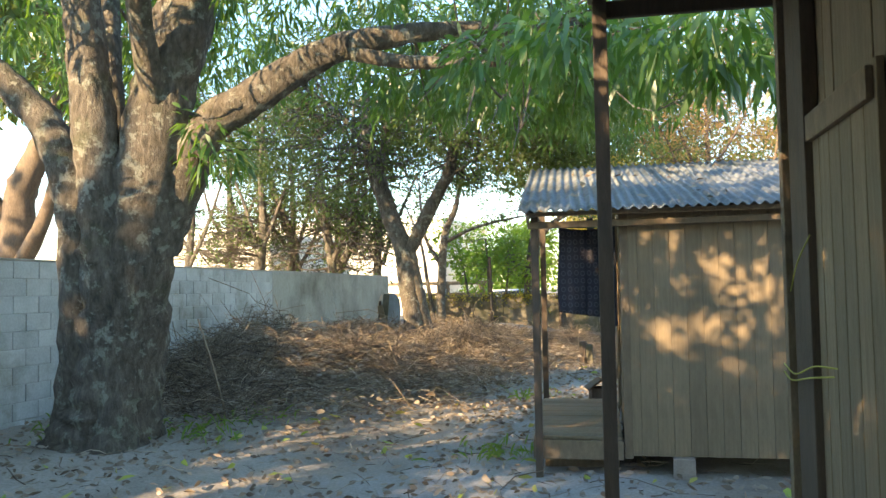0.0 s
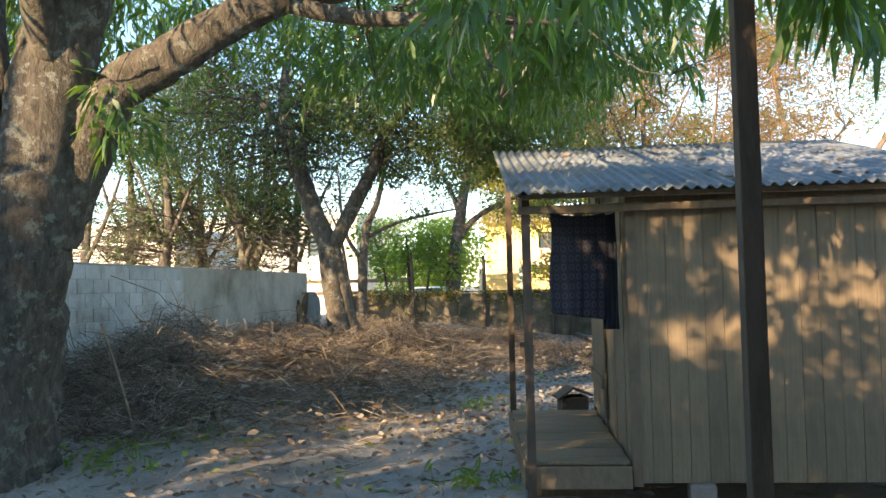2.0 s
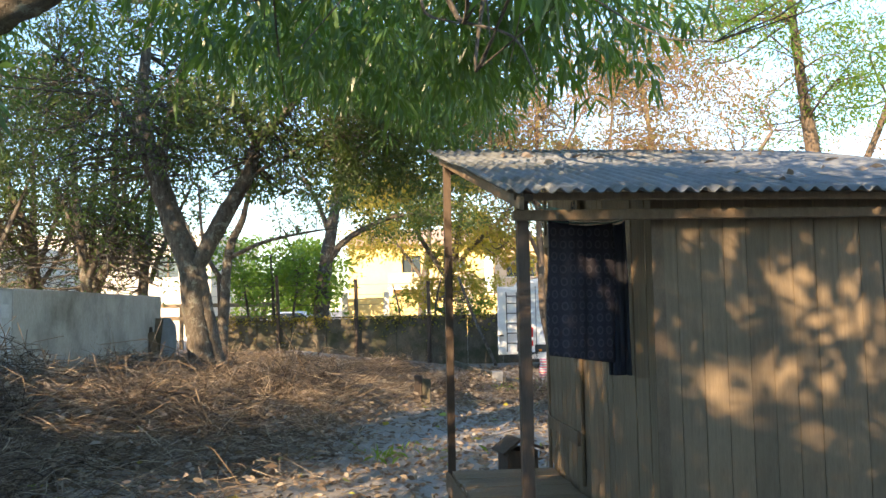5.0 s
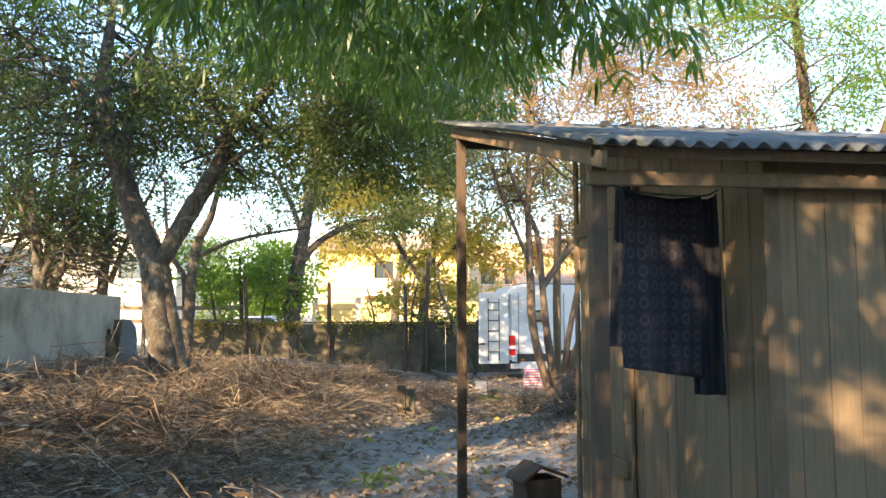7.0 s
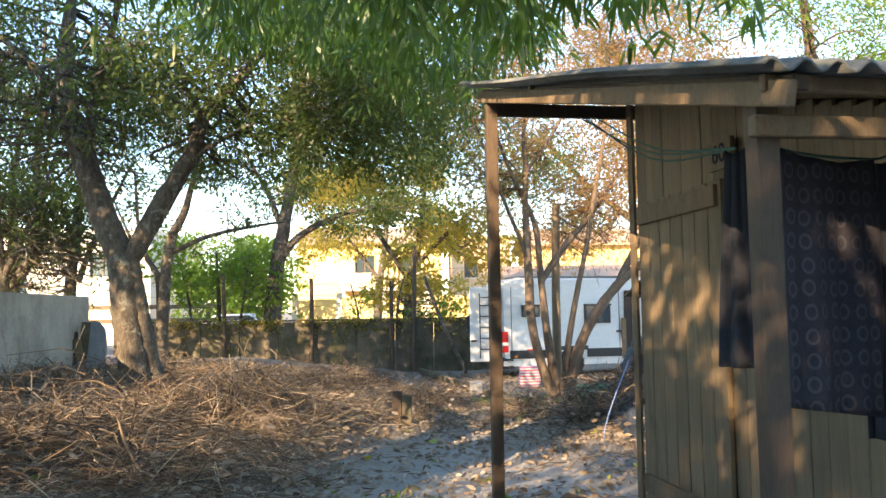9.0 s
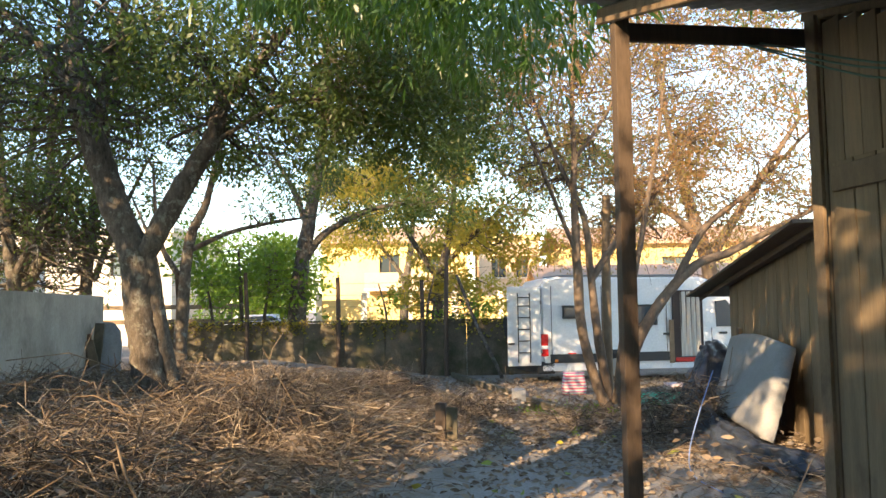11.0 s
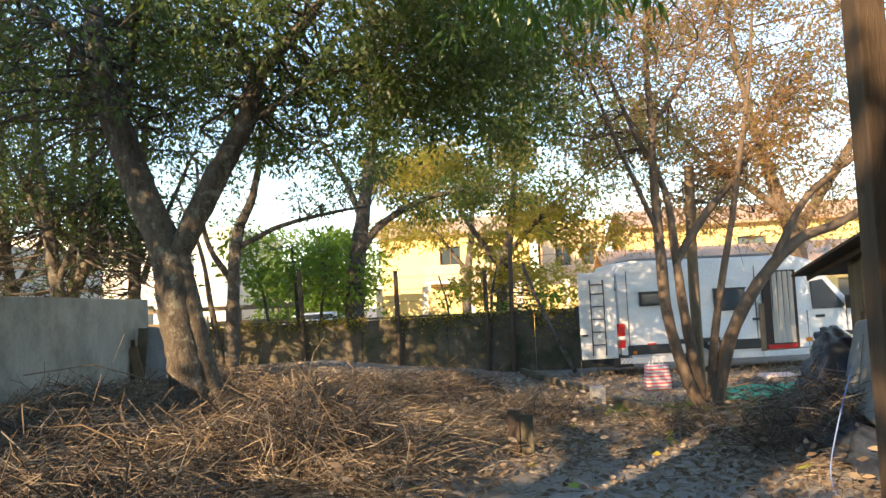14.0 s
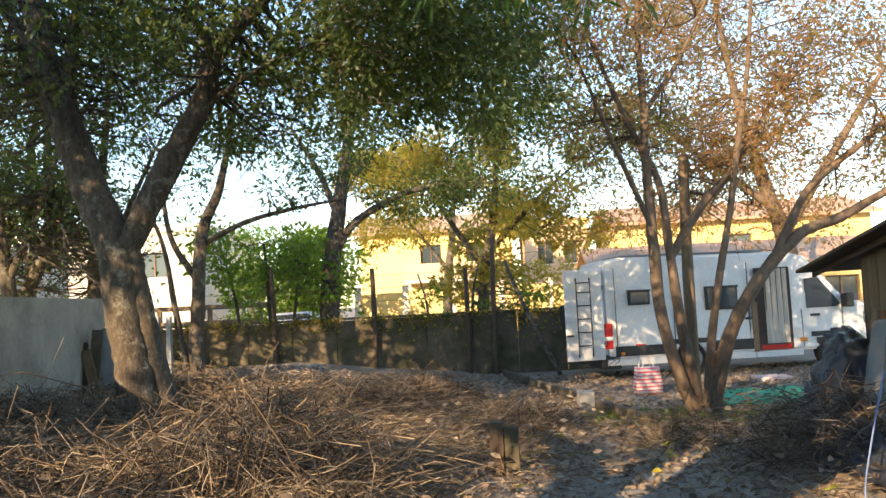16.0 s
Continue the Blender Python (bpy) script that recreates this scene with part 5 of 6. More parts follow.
house("long white house behind the slender trees", -34, -13.5, 46, 9, 5.4, MAT_WHITEWALL, [(2.0, 3.2, 1.0, 2.2), (6.5, 7.9, 1.0, 2.2), (11.0, 12.2, 3.4, 4.5), (15.5, 16.8, 1.0, 2.2), (17.6, 18.8, 3.4, 4.5)])
house("white flat-roofed house past the wall", -26, -15.0, 30, 7, 3.6, MAT_WHITEWALL, [(2, 3.2, 1, 2.2), (6, 7.2, 1, 2.2)])
street_wall = base("wall_street", pose(-7.0, 47.5, 0.0), label="sunlit cream garden wall along the street", category="wall", kind="structure")
for i in range(5):
    part("wall_panel", box((i * 2.2 + 0.3, 0, -0.1), (i * 2.2 + 2.2, 0.18, 2.15 + 0.1 * (i % 2)), 0.012), MAT_CREAM, street_wall)
    part("pillar", box((i * 2.2, -0.05, -0.1), (i * 2.2 + 0.296, 0.23, 2.5), 0.015), MAT_WHITEWALL, street_wall)
fence = base("field_fence", pose(-24, 33.5, 0), label="pale wooden rail fence beyond the wall", category="fence")
for i in range(12):
    part("post", box((i * 1.5, 0, 0), (i * 1.5 + 0.12, 0.12, 1.9), 0.01), MAT_BEAM, fence)
for z in (1.3, 1.75):
    part("rail", box((0, -0.034, z), (17, -0.004, z + 0.14), 0.006), MAT_PLANK, fence)
car = base("parked_car", pose(-10.2, 39.0, 0.1, 0, 0, 4), label="pale parked car in the sunlit street", category="car")
bm = prism([(0, 0.3), (0.05, 0.85), (0.9, 0.95), (1.5, 1.42), (2.9, 1.45), (3.6, 0.98), (4.2, 0.85), (4.25, 0.3)], 0, 1.7, 0.2, 0.9, 1.45)
part("body", bm, plain("silver_paint", (0.5, 0.52, 0.55), 0.3, 0.3), car)
part("side_glass", prism([(1.15, 1.0), (1.6, 1.36), (2.85, 1.38), (3.4, 1.0)], 0.02, 0.2, 0.18, 0.95, 1.4), MAT_GLASS, car)
for x in (0.8, 3.4):
    bm = bmesh.new()
    bmesh.ops.create_cone(bm, cap_ends=True, segments=20, radius1=0.31, radius2=0.31, depth=0.2, matrix=Matrix.Rotation(radians(90), 4, "X"))
    part("wheel", bm, MAT_RUBBER, car, m=pose(x, 0.06, 0.25))

# ---- brush pile and litter ----
def stick_mesh(name, n, xs, ys, length, radius, lift, weight=None, dome=None, steep=0.28):
    """Thin bent sticks lying in a heap on the ground."""
    x, y = rng.uniform(*xs, n * 4), rng.uniform(*ys, n * 4)
    if weight is not None:
        keep = rng.uniform(0, 1, n * 4) < weight(x, y)
        x, y = x[keep], y[keep]
    x, y = x[:n], y[:n]
    n = len(x)
    a, el = rng.uniform(0, 2 * np.pi, n), rng.normal(0, steep, n)
    ln = length * rng.gamma(3.0, 0.33, n)
    d = np.stack([np.cos(a) * np.cos(el), np.sin(a) * np.cos(el), np.sin(el)], -1)
    side = np.cross(d, [0, 0, 1.0])
    side /= np.linalg.norm(side, axis=1)[:, None] + 1e-9
    up = np.cross(side, d)
    z = gz(x, y) + rng.uniform(0.0, 1, n) ** 1.6 * lift * np.where(x > -0.9, 0.3, 1.0)
    if dome is not None:
        z = gz(x, y) + rng.uniform(0, 1, n) ** 0.8 * dome(x, y)
    c = np.stack([x, y, z], -1)
    bendy = rng.normal(0, 0.22, (n, 1)) * side + rng.normal(0.06, 0.17, (n, 1)) * up
    r = (radius * rng.uniform(0.5, 1.5, n))[:, None]
    rings = []
    for s, k in ((-0.5, 1.0), (-0.17, 0.95), (0.17, 0.8), (0.5, 0.4)):
        p = c + d * ln[:, None] * s + bendy * ln[:, None] * (0.25 - s * s) * 2
        p[:, 2] = np.maximum(p[:, 2], gz(p[:, 0], p[:, 1]) + 0.004)
        for q in range(3):
            w = 2 * np.pi * q / 3
            rings.append(p + r * k * (math.cos(w) * side + math.sin(w) * up))
    v = np.stack(rings, 1)
    tri = []
    for i in range(3):
        for q in range(3):
            e = (q + 1) % 3
            tri.append((i * 3 + q, i * 3 + e, i * 3 + 3 + e, i * 3 + 3 + q))
    f = (np.array(tri)[None] + (np.arange(n) * 12)[:, None, None]).reshape(-1, 4)
    return quick_mesh(name, v.reshape(-1, 3), f)


HEAPS = ((-2.4, 15.6, 1.15, 0.62), (-1.7, 22.6, 1.0, 0.5), (-4.3, 15.4, 1.1, 0.45), (-4.6, 11.4, 1.0, 0.5), (-3.0, 13.2, 1.0, 0.4), (-5.6, 18.2, 1.2, 0.5),
         (-3.4, 19.0, 1.2, 0.5), (2.0, 16.9, 0.8, 0.5), (-0.4, 20.6, 0.8, 0.35), (-2.4, 20.8, 0.9, 0.45), (1.3, 18.9, 0.6, 0.3), (-3.6, 10.4, 0.7, 0.35), (-5.2, 13.6, 1.0, 0.6), (-5.0, 21.0, 1.0, 0.45))


def heap_height(x, y):
    """Height of the tangled heaps over the ground."""
    return np.max([h * np.sqrt(np.clip(1 - ((x - a) / r) ** 2 - ((y - b) / r) ** 2, 0, 1)) for a, b, r, h in HEAPS], axis=0)


heap_weight = lambda x, y: np.clip(heap_height(x, y) * 2.2, 0, 1)


def pile_weight(x, y):
    a = np.exp(-((x + 4.4) / 1.9) ** 2 - ((y - 12.6) / 2.4) ** 2) + np.exp(-((x + 2.8) / 1.6) ** 2 - ((y - 15.6) / 3.0) ** 2)
    a = a / (1 + np.exp(np.clip((x + 1.3) * 5, -30, 30)))
    a = a + 0.6 * np.exp(-((x + 2.0) / 1.5) ** 2 - ((y - 20.0) / 3.0) ** 2) + 0.4 * np.exp(-((x - 2.4) / 0.9) ** 2 - ((y - 16.6) / 2.3) ** 2) + 0.2 * np.exp(-((x - 2.0) / 1.3) ** 2 - ((y - 20.4) / 1.5) ** 2)
    a = a + 0.8 * np.exp(-((x + 5.0) / 1.4) ** 2 - ((y - 16.5) / 3.0) ** 2) + 0.7 * np.exp(-((x + 4.0) / 2.6) ** 2 - ((y - 21.5) / 3.5) ** 2)
    return np.clip(a, 0, 1) * (x > -5.22 - (y - 7.2) * 0.12 + 0.2)


m_straw, nt_straw, b_straw = material("straw_and_sticks", 0.9)
geo_s = nt_straw.nodes.new("ShaderNodeNewGeometry")
nt_straw.links.new(ramp(nt_straw, geo_s.outputs["Random Per Island"], [(0.0, (0.07, 0.05, 0.035)), (0.4, (0.19, 0.14, 0.1)), (0.75, (0.34, 0.265, 0.185)), (1.0, (0.56, 0.46, 0.33))]), b_straw.inputs["Base Color"])
MAT_STRAW = m_straw
ob = part("brush_pile", stick_mesh("brush_pile", 60000, (-8, 3.4), (9.5, 25), 0.27, 0.0030, 0.25, pile_weight), MAT_STRAW)
tagged(ob, "heap of dry cut branches and straw", "brush", kind="stuff")
ob = part("loose_branches", stick_mesh("loose_branches", 1500, (-7, 3), (9.8, 24), 0.62, 0.0055, 0.5, pile_weight, lambda x, y: 0.12 + 1.1 * heap_height(x, y), 0.5), MAT_TWIG)
tagged(ob, "dry brown branches sticking out of the heap", "brush", kind="stuff")
MAT_TANGLE = leaf_material("dark_brushwood", [(0.055, 0.042, 0.033), (0.13, 0.1, 0.077), (0.22, 0.175, 0.135), (0.36, 0.3, 0.23)], 0.9, (0.2, 0.15, 0.1), 0.02, 0.2)
ob = part("brush_tangle", stick_mesh("brush_tangle", 17000, (-7.2, 3.2), (9.4, 24), 0.36, 0.0042, 0.4, heap_weight, heap_height, 0.55), MAT_TANGLE)
tagged(ob, "dark tangled brushwood on the heap", "brush", kind="stuff")
# patches of paler straw laid over the tangle to read as sunlit
ob = part("straw_tufts", stick_mesh("straw_tufts", 9000, (-7.2, 3.2), (9.4, 24), 0.3, 0.003, 0.3, lambda x, y: heap_weight(x, y) * (np.sin(2.3 * x + 1.1 * y) * np.sin(1.9 * y - 1.3 * x) > 0.05), lambda x, y: 0.08 + 1.05 * heap_height(x, y), 0.5), MAT_STRAW)
tagged(ob, "pale dry straw tufts put for sunlit patches on the heap", "straw", kind="stuff")
ob = part("ground_twigs", stick_mesh("ground_twigs", 3500, (-6, 5), (4, 27), 0.2, 0.004, 0.02, lambda x, y: x > -5.1 - (y - 7.2) * 0.12), MAT_STRAW)
tagged(ob, "small twigs scattered over the earth", "twigs", kind="stuff")


def litter(name, n, xs, ys, size, mat, label, lift, weight=None):
    x, y = rng.uniform(*xs, n), rng.uniform(*ys, n)
    keep = x > -5.1 - (y - 7.2) * 0.12
    if weight is not None:
        keep &= rng.uniform(0, 1, n) < weight(x, y)
    keep &= ~((x > 1.25) & (x < 3.4) & (y > 8.6) & (y < 11.3)) & ~((y < 5.6) & (x > 2.2))
    x, y = x[keep], y[keep]
    n = len(x)
    p = np.stack([x, y, gz(x, y) + 0.008 + rng.uniform(0, 1, n) ** 2 * lift], -1)
    a = rng.uniform(0, 2 * np.pi, n)
    d = np.stack([np.cos(a), np.sin(a), rng.normal(0.12, 0.22, n)], -1)
    ob = part(name, leaf_mesh(name, p, d, size, size * 0.42, 0.1, True), mat)
    return tagged(ob, label, "leaves", kind="stuff")


def open_ground(x, y):
    patch = 0.5 + 0.5 * np.sin(1.3 * x + 0.4 * y) * np.sin(0.9 * y - 0.5 * x)
    return np.clip(0.15 + 0.32 * patch * (y > 10.5) + 0.75 * pile_weight(x, y), 0, 1)


litter("leaf_litter", 130000, (-7.5, 6), (4.5, 28), 0.085, MAT_LITTER, "dry brown and grey fallen leaves", 0.03, open_ground)
litter("heap_leaves", 40000, (-7.5, 3.4), (9.5, 24), 0.11, MAT_LITTER, "dry leaves caught in the brush heap", 0.22, pile_weight)
litter("fresh_leaves", 420, (-6, 4), (6, 24), 0.13, MAT_FRESH, "a few yellow and green fallen leaves", 0.06)
# weeds at tree feet and path edge
wx, wy = [], []
for cx, cy, r, n in ((-0.05, 9.0, 0.22, 70), (-2.9, 9.9, 0.3, 50), (-0.6, 12.6, 0.3, 40), (2.0, 21.0, 0.5, 260), (1.3, 21.2, 0.4, 140), (-3.2, 9.3, 0.3, 80), (-4.6, 9.0, 0.3, 70)):
    wx.append(rng.normal(cx, r, n))
    wy.append(rng.normal(cy, r, n))
wx, wy = np.concatenate(wx), np.concatenate(wy)
wd = rng.normal(size=(len(wx), 3)) * [0.7, 0.7, 0.2] + [0, 0, 0.8]
ob = part("weeds", leaf_mesh("weeds", np.stack([wx, wy, gz(wx, wy)], -1), wd, 0.2, 0.022, 0.5, True), MAT_LEAF_BRIGHT)
tagged(ob, "thin green weeds in tufts", "weeds", kind="stuff")
# long sticks standing out
for pts, lab in (([(-3.35, 9.9, 0.12, 0.014), (-3.6, 10.0, 0.7, 0.013), (-3.95, 10.2, 1.25, 0.01)], "long bare stick leaning near the mango trunk"),
                 ([(-2.3, 12.6, 0.3, 0.012), (-2.5, 12.6, 0.62, 0.011), (-2.62, 12.7, 0.85, 0.008)], "bare stick standing out of the heap"),
                 ([(-2.5, 14.2, 0.5, 0.012), (-2.9, 14.4, 0.62, 0.012), (-3.5, 14.5, 0.66, 0.008)], "bare stick lying on the heap")):
    v0, q0 = tube_arrays(pts, 6, 5, 0.05)
    tagged(part("stick", quick_mesh("stick", v0, q0, True), MAT_TWIG), lab, "stick")


# ---- things about the huts ----
def in_hut(x, y, z, rz=0.0):
    return HUT_2 @ pose(x, y, z, 0, 0, rz)


m_ring, nt_ring, b_ring = material("ringed_towel", 0.95)
vor = nd(nt_ring, "ShaderNodeTexVoronoi", Scale=16.0, Randomness=0.1)
vec_r = coords(nt_ring, (1.25, 0.02, 1))
nt_ring.links.new(vec_r, vor.inputs["Vector"])
ring = ramp(nt_ring, vor.outputs["Distance"], [(0.2, (0.035, 0.033, 0.045)), (0.25, (0.085, 0.075, 0.09)), (0.33, (0.085, 0.075, 0.09)), (0.38, (0.033, 0.03, 0.042))])
nt_ring.links.new(mixed(nt_ring, 0.25, ring, ramp(nt_ring, noise_of(nt_ring, vec_r, 120.0), [(0.3, (0.02, 0.02, 0.028)), (0.7, (0.09, 0.08, 0.09))])), b_ring.inputs["Base Color"])
bump(nt_ring, b_ring, noise_of(nt_ring, vec_r, 200.0), 0.5, 0.004)
MAT_CLOTH = surface("black_cloth", (0.012, 0.013, 0.02), (0.035, 0.037, 0.05), 4.0, 0.95, 150.0)


def cloth(name, label, p0, p1, z0, z1, mat, waves=3.0, amp=0.018, flare=0.0, slant=0.0):
    """A cloth hung between two points of the porch, with folds that deepen downward."""
    nx3, nz3 = 33, 30
    d = Vector((p1[0] - p0[0], p1[1] - p0[1], 0))
    across = Vector((-d.y, d.x, 0)).normalized()
    v3, f3 = [], []
    for i in range(nz3):
        s = i / (nz3 - 1)
        for k in range(nx3):
            u = k / (nx3 - 1)
            fold = amp * (0.35 + s) * (math.sin(u * waves * 6.28 + 1.1 * s) + 0.5 * math.sin(u * waves * 14.3 + 2 + 2 * s))
            q = Vector((p0[0], p0[1], 0)) + d * (u + (u - 0.5) * flare * s + 0.02 * math.sin(7 * s + 5 * u)) + across * fold
            v3.append((q.x, q.y, z1 - (z1 - z0) * s * (1 + slant * (u - 0.5)) - 0.02 * math.sin(u * 3.14) * (1 - s)))
    for i in range(nz3 - 1):
        for k in range(nx3 - 1):
            f3.append((i * nx3 + k, i * nx3 + k + 1, (i + 1) * nx3 + k + 1, (i + 1) * nx3 + k))
    ob = part(name, quick_mesh(name, v3, f3, True), mat, m=HUT_2)
    ob.modifiers.new("thickness", "SOLIDIFY").thickness = 0.006
    return tagged(ob, label, "cloth", "cloths on the line")


cloth("towel", "dark towel with pale rings hung to dry", (-0.48, 0.17), (-0.10, 0.31), 1.17, 1.87, m_ring, 2.0, 0.014, 0.05, 0.08)
cloth("trousers", "black trousers hanging from the line by the porch", (-0.262, 0.845), (-0.218, 0.785), 1.25, 2.0, MAT_CLOTH, 1.2, 0.014, 1.5)
cloth("shirt", "black shirt hanging beside the ringed towel", (-0.125, 0.34), (-0.035, 0.30), 1.08, 1.88, MAT_CLOTH, 1.5, 0.014, 0.2)
MAT_CORD = plain("green_cord", (0.08, 0.16, 0.13), 0.8)
for dx, dz in ((0.0, 0.0), (0.02, -0.03), (0.04, 0.015)):
    v0, q0 = tube_arrays([(-0.24, 0.81, 2.0 + 0.1 * dz, 0.004), (-0.26 + dx, 1.5, 2.12 + dz, 0.004), (-0.27 + 2 * dx, 2.34, 2.47 + 0.3 * dz, 0.004)], 5, 5)
    tagged(part("clothesline", quick_mesh("clothesline", v0, q0, True), MAT_CORD, m=HUT_2), "thin green clothesline under the porch roof", "cord", "porch lines")
v0, q0 = tube_arrays([(-0.02, 0.32, 1.9, 0.004), (-0.12, 0.3, 1.87, 0.004), (-0.48, 0.17, 1.87, 0.004), (-0.65, 0.0, 1.93, 0.004)], 5, 5)
tagged(part("clothesline", quick_mesh("clothesline", v0, q0, True), MAT_CORD, m=HUT_2), "cord across the porch end holding cloths", "cord", "porch lines")
# number board
board = base("number_board", in_hut(-0.05, 1.28, 2.07, 0), label="small wooden board with painted number", category="sign")
part("board", box((0, -0.09, -0.06), (0.02, 0.09, 0.06), 0.004), MAT_BEAM, board)
curve = bpy.data.curves.new("number", "FONT")
curve.body, curve.size, curve.align_x, curve.align_y, curve.extrude = "60", 0.11, "CENTER", "CENTER", 0.001
digits = new("number", curve)
digits.data.materials.append(MAT_CLOTH)
digits.parent = board
digits.matrix_basis = Matrix.Translation((-0.003, 0, 0)) @ pose(0, 0, 0, 90, 0, -90)
# piers under the hut
for x, y, s in ((0.42, -0.06, 1.0), (1.9, -0.03, 1.2), (0.5, 1.9, 1.0)):
    ob = part("pier_brick", box((-0.08 * s, -0.1, -0.06), (0.08 * s, 0.1, 0.115), 0.008), MAT_BRICK, m=in_hut(x, y + 0.1, 0.0, rng.uniform(-6, 6)))
    tagged(ob, "old brick pier under the hut floor", "brick", "hut piers")
# small box with slab lid beyond the deck
bx = base("wooden_box", pose(0.55, 11.1, 0.13, 0, 0, 18) @ Matrix.Diagonal((0.84, 0.84, 0.8, 1.0)), label="small dark wooden box with a slanting lid", category="box")
part("side_panel", box((-0.15, -0.14, 0), (-0.125, 0.14, 0.42), 0.004), MAT_POST_DARK, bx)
part("side_panel", box((0.125, -0.14, 0), (0.15, 0.14, 0.42), 0.004), MAT_POST_DARK, bx)
part("front_panel", box((-0.123, -0.14, 0.0), (0.123, -0.118, 0.42), 0.004), MAT_POST_DARK, bx)
part("back_panel", box((-0.123, 0.118, 0.0), (0.123, 0.14, 0.42), 0.004), MAT_POST_DARK, bx)
part("lid", bar((-0.2, 0, 0.40), (-0.03, 0, 0.53), 0.34, 0.025), MAT_POST_DARK, bx)
part("lid", bar((-0.028, 0, 0.525), (0.2, 0, 0.435), 0.34, 0.025), MAT_POST_DARK, bx)
log = part("log", quick_mesh("log", *tube_arrays([(-0.28, -0.05, 0.1, 0.085), (0.0, 0.0, 0.1, 0.09), (0.26, 0.04, 0.1, 0.08)], 10, 3, 0.05), True), MAT_BARK_PALE, m=pose(0.45, 10.9, 0.13, 0, 0, 25))
tagged(log, "short sawn log lying beside the box", "log")
# lichen and leaves on the roof
n_r = 45
rx, ry = rng.uniform(-0.8, 2.2, n_r), rng.uniform(-0.2, 2.45, n_r) ** 1.0
rz = 2.595 - 0.255 * (2.3 - ry) + 0.052
pr = np.stack([rx, ry, rz], -1)
dr2 = np.stack([rng.normal(size=n_r), rng.normal(size=n_r), rng.normal(0.05, 0.1, n_r)], -1)
ob = part("roof_leaves", leaf_mesh("roof_leaves", pr, dr2, 0.08, 0.035, 0.1, True), MAT_LITTER, m=HUT_2)
tagged(ob, "dry leaves lying on the corrugated roof", "leaves", kind="stuff")

# ---- mattress and tarpaulin at the shed ----
MAT_MATTRESS = surface("old_grey_mattress", (0.23, 0.225, 0.215), (0.35, 0.34, 0.325), 3.0, 0.95, 60.0, (0.17, 0.155, 0.135), (0.55, 0.75))
MAT_TARP = surface("black_tarp", (0.014, 0.018, 0.026), (0.06, 0.07, 0.09), 5.0, 0.35, 40.0, depth=0.01)
near_top, near_low = Vector((2.66, 15.58, 1.23)), Vector((2.26, 15.22, 0.40))
far_top, far_low = Vector((2.98, 17.95, 1.27)), Vector((2.52, 17.35, 0.44))
lean_out = (far_top - near_top).cross(near_low - near_top).normalized()
if lean_out.x > 0:
    lean_out = -lean_out
mv, mf = [], []
na, nb, depth = 44, 26, 0.17
for layer in (0, 1):
    for i in range(nb):
        s = i / (nb - 1)
        for k in range(na):
            u = k / (na - 1)
            p = near_low.lerp(far_low, u).lerp(near_top.lerp(far_top, u), s)
            p.z += 0.05 * math.sin(u * 3.1) * s - 0.05 * u * u * s
            rim = min(1.0, min(u * 2.3, (1 - u) * 2.3, s, 1 - s) * 16)
            puff = depth * (0.34 + 0.16 * math.sqrt(max(0.0, 1 - (1 - rim) ** 2)))
            puff += 0.012 * noise.noise(Vector((u * 7, s * 4, layer))) + 0.007 * math.sin(s * 46 + 3 * noise.noise(Vector((u * 3, s * 2, 0)))) * max(0.0, 1 - u * 2.6) * max(0.0, 1 - abs(s - 0.4) * 2.4)
            sag = 0.05 * math.sin(u * 3.14) * (1 - s)
            mv.append(p + lean_out * ((puff if layer == 0 else -puff) + sag))
for layer in (0, 1):
    o = layer * na * nb
    for i in range(nb - 1):
        for k in range(na - 1):
            q = (o + i * na + k, o + i * na + k + 1, o + (i + 1) * na + k + 1, o + (i + 1) * na + k)
            mf.append(q if layer == 1 else q[::-1])
loop = [k for k in range(na)] + [i * na + na - 1 for i in range(1, nb)] + [(nb - 1) * na + k for k in range(na - 2, -1, -1)] + [i * na for i in range(nb - 2, 0, -1)]
for a, b in zip(loop, loop[1:] + loop[:1]):
    mf.append((a, b, b + na * nb, a + na * nb))
mattress = part("mattress", quick_mesh("mattress", [tuple(p) for p in mv], mf, True), MAT_MATTRESS)
tagged(mattress, "old grey sagging mattress leaning at the shed", "mattress")
# the sheet is drawn up over the far end and runs down along the foot
crest = smooth_line([(2.94, 18.75, 1.16, 0), (2.74, 18.2, 1.12, 0), (2.55, 17.75, 1.0, 0), (2.32, 17.3, 0.66, 0), (2.2, 16.6, 0.5, 0), (2.17, 15.8, 0.45, 0), (2.24, 15.2, 0.4, 0), (2.5, 14.85, 0.32, 0), (2.62, 14.55, 0.2, 0)], 10)
tv, tf = [], []
na, nb = len(crest), 34
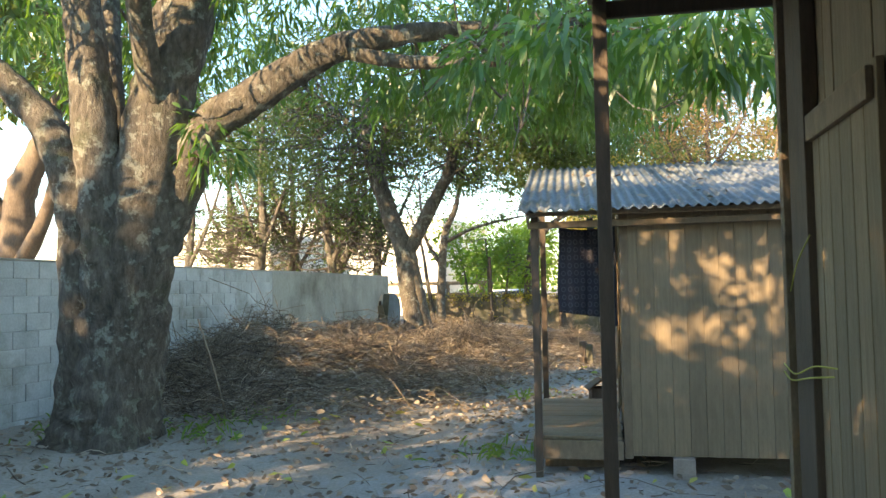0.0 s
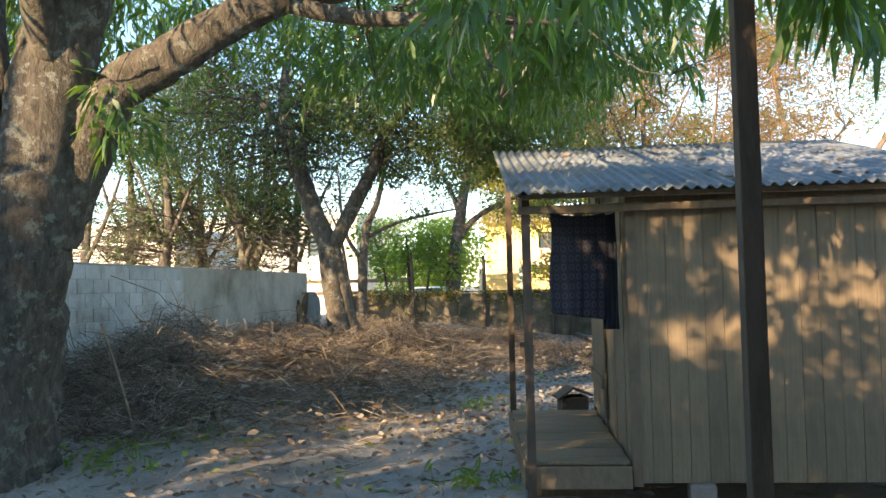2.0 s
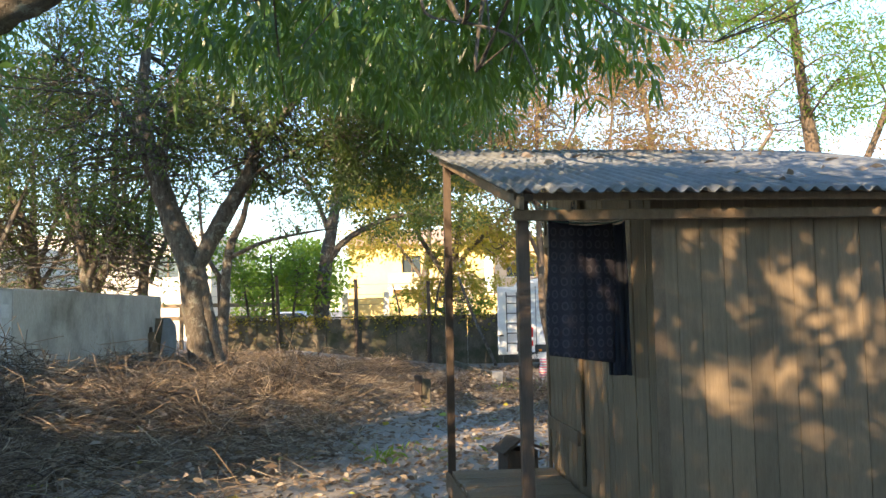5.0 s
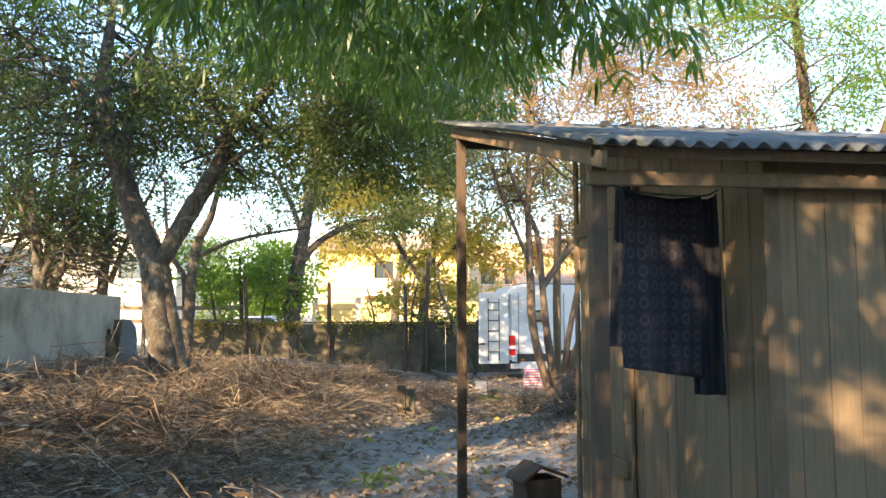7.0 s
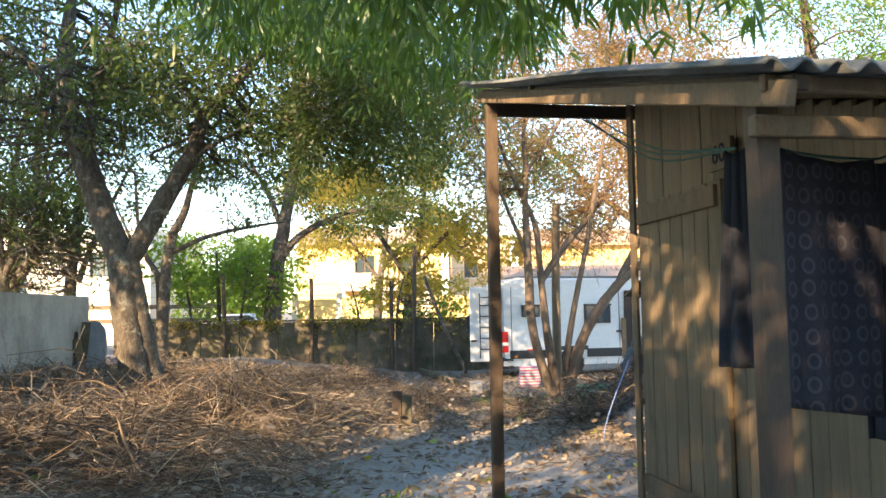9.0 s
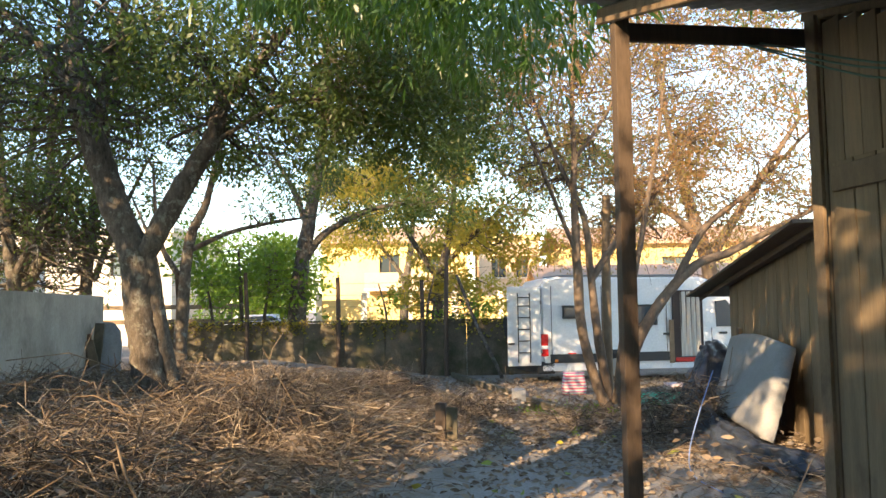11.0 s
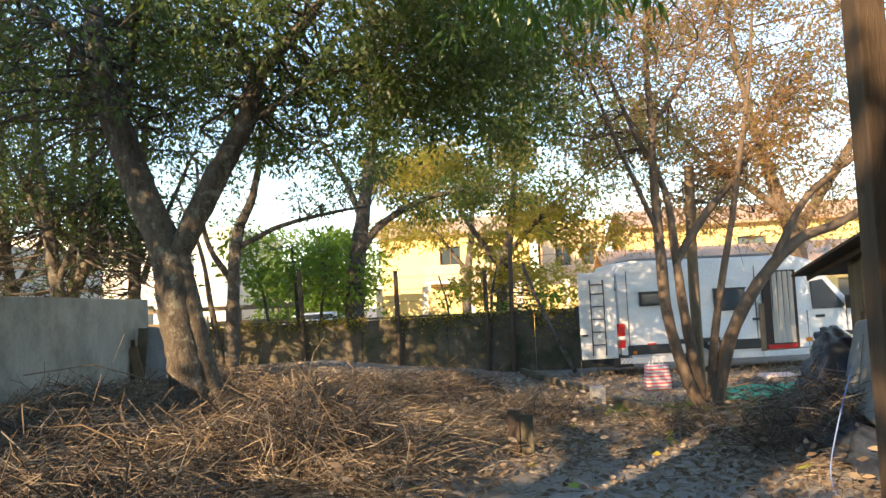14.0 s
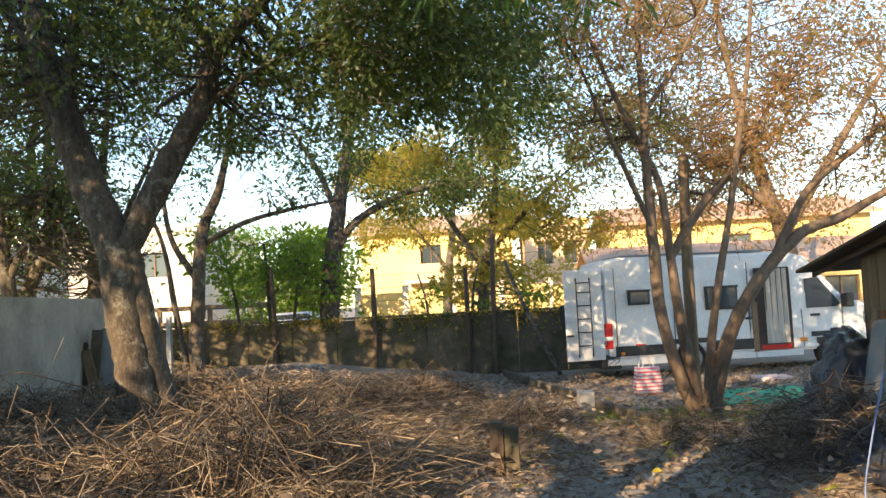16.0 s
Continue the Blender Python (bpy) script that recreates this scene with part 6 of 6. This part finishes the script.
for i in range(nb):
    s = i / (nb - 1)
    for k in range(na):
        u = k / (na - 1)
        cx, cy, cz = crest[k][:3]
        g = float(gz(cx - 0.45, cy)) + 0.015
        back = max(0.0, 0.25 - s) / 0.25
        front = max(0.0, s - 0.25) / 0.75
        x = cx + 0.24 * back - (0.46 - 0.12 * u) * front ** 0.85 - 0.05 * math.sin(9 * u) * front
        z = cz - 0.12 * back - (cz - g) * front ** 1.25
        fold = noise.noise(Vector((u * 9 + s * 3.0, s * 7 - u * 5, 1.0)))
        crease = abs(noise.noise(Vector((u * 20 + s * 9, s * 12 - u * 12, 7.0))))
        x += 0.1 * fold * (0.3 + front) - 0.07 * crease
        z += 0.07 * noise.noise(Vector((u * 12, s * 6, 4.0))) + 0.05 * crease
        tv.append((x, cy + 0.1 * noise.noise(Vector((u * 8, s * 5, 9.0))), max(z, float(gz(x, cy)) + 0.012)))
for i in range(nb - 1):
    for k in range(na - 1):
        tf.append((i * na + k, i * na + k + 1, (i + 1) * na + k + 1, (i + 1) * na + k))
tarp = part("tarpaulin", quick_mesh("tarpaulin", tv, tf, True), MAT_TARP)
tarp.modifiers.new("thickness", "SOLIDIFY").thickness = 0.006
tagged(tarp, "crumpled black tarpaulin under the mattress", "tarpaulin")
v0, q0 = tube_arrays([(1.95, 15.7, 1.0, 0.006), (1.7, 15.4, 0.6, 0.006), (1.55, 15.2, 0.3, 0.006), (1.5, 14.9, 0.16, 0.006), (1.55, 14.3, 0.15, 0.006)], 5, 6)
tagged(part("blue_cord", quick_mesh("blue_cord", v0, q0, True), plain("blue_cord", (0.2, 0.28, 0.5), 0.7)), "thin pale blue cord trailing on the ground", "cord")
# yellow cords tied round the corner of the first hut
MAT_YELLOW_CORD = plain("yellow_cord", (0.45, 0.42, 0.08), 0.7)
for pts in ([(-0.085, 3.6, 1.06, 0.003), (-0.09, 3.45, 1.045, 0.003), (-0.07, 3.28, 1.07, 0.003), (-0.035, 3.12, 1.09, 0.003)],
            [(-0.085, 3.6, 1.09, 0.003), (-0.085, 3.42, 1.07, 0.003), (-0.06, 3.26, 1.11, 0.003), (-0.035, 3.08, 1.12, 0.003)],
            [(-0.07, 3.52, 1.36, 0.0025), (-0.07, 3.4, 1.46, 0.0025), (-0.055, 3.27, 1.55, 0.0025)]):
    v0, q0 = tube_arrays(pts, 5, 5)
    tagged(part("yellow_cord", quick_mesh("yellow_cord", v0, q0, True), MAT_YELLOW_CORD, m=HUT_1), "thin yellow cord tied round the hut corner", "cord", "hut corner cords")
# crumpled scrap of teal plastic on the earth
sx, sy = -1.57, 16.0
bm = bmesh.new()
bmesh.ops.create_grid(bm, x_segments=9, y_segments=7, size=0.5)
for vert in bm.verts:
    k = noise.noise(vert.co * 4.0)
    vert.co = Vector((vert.co.x * 0.2 + 0.02 * k, vert.co.y * 0.15, 0.03 + 0.045 * abs(noise.noise(vert.co * 5.0 + Vector((3, 1, 0)))) + 0.015 * k))
scrap = part("plastic_scrap", bm, plain("teal_plastic", (0.2, 0.42, 0.4), 0.4), m=pose(sx, sy, float(gz(sx, sy)) + 0.02, 0, 0, 25), smooth=True)
scrap.modifiers.new("thickness", "SOLIDIFY").thickness = 0.003
tagged(scrap, "crumpled scrap of pale teal plastic on earth", "scrap")
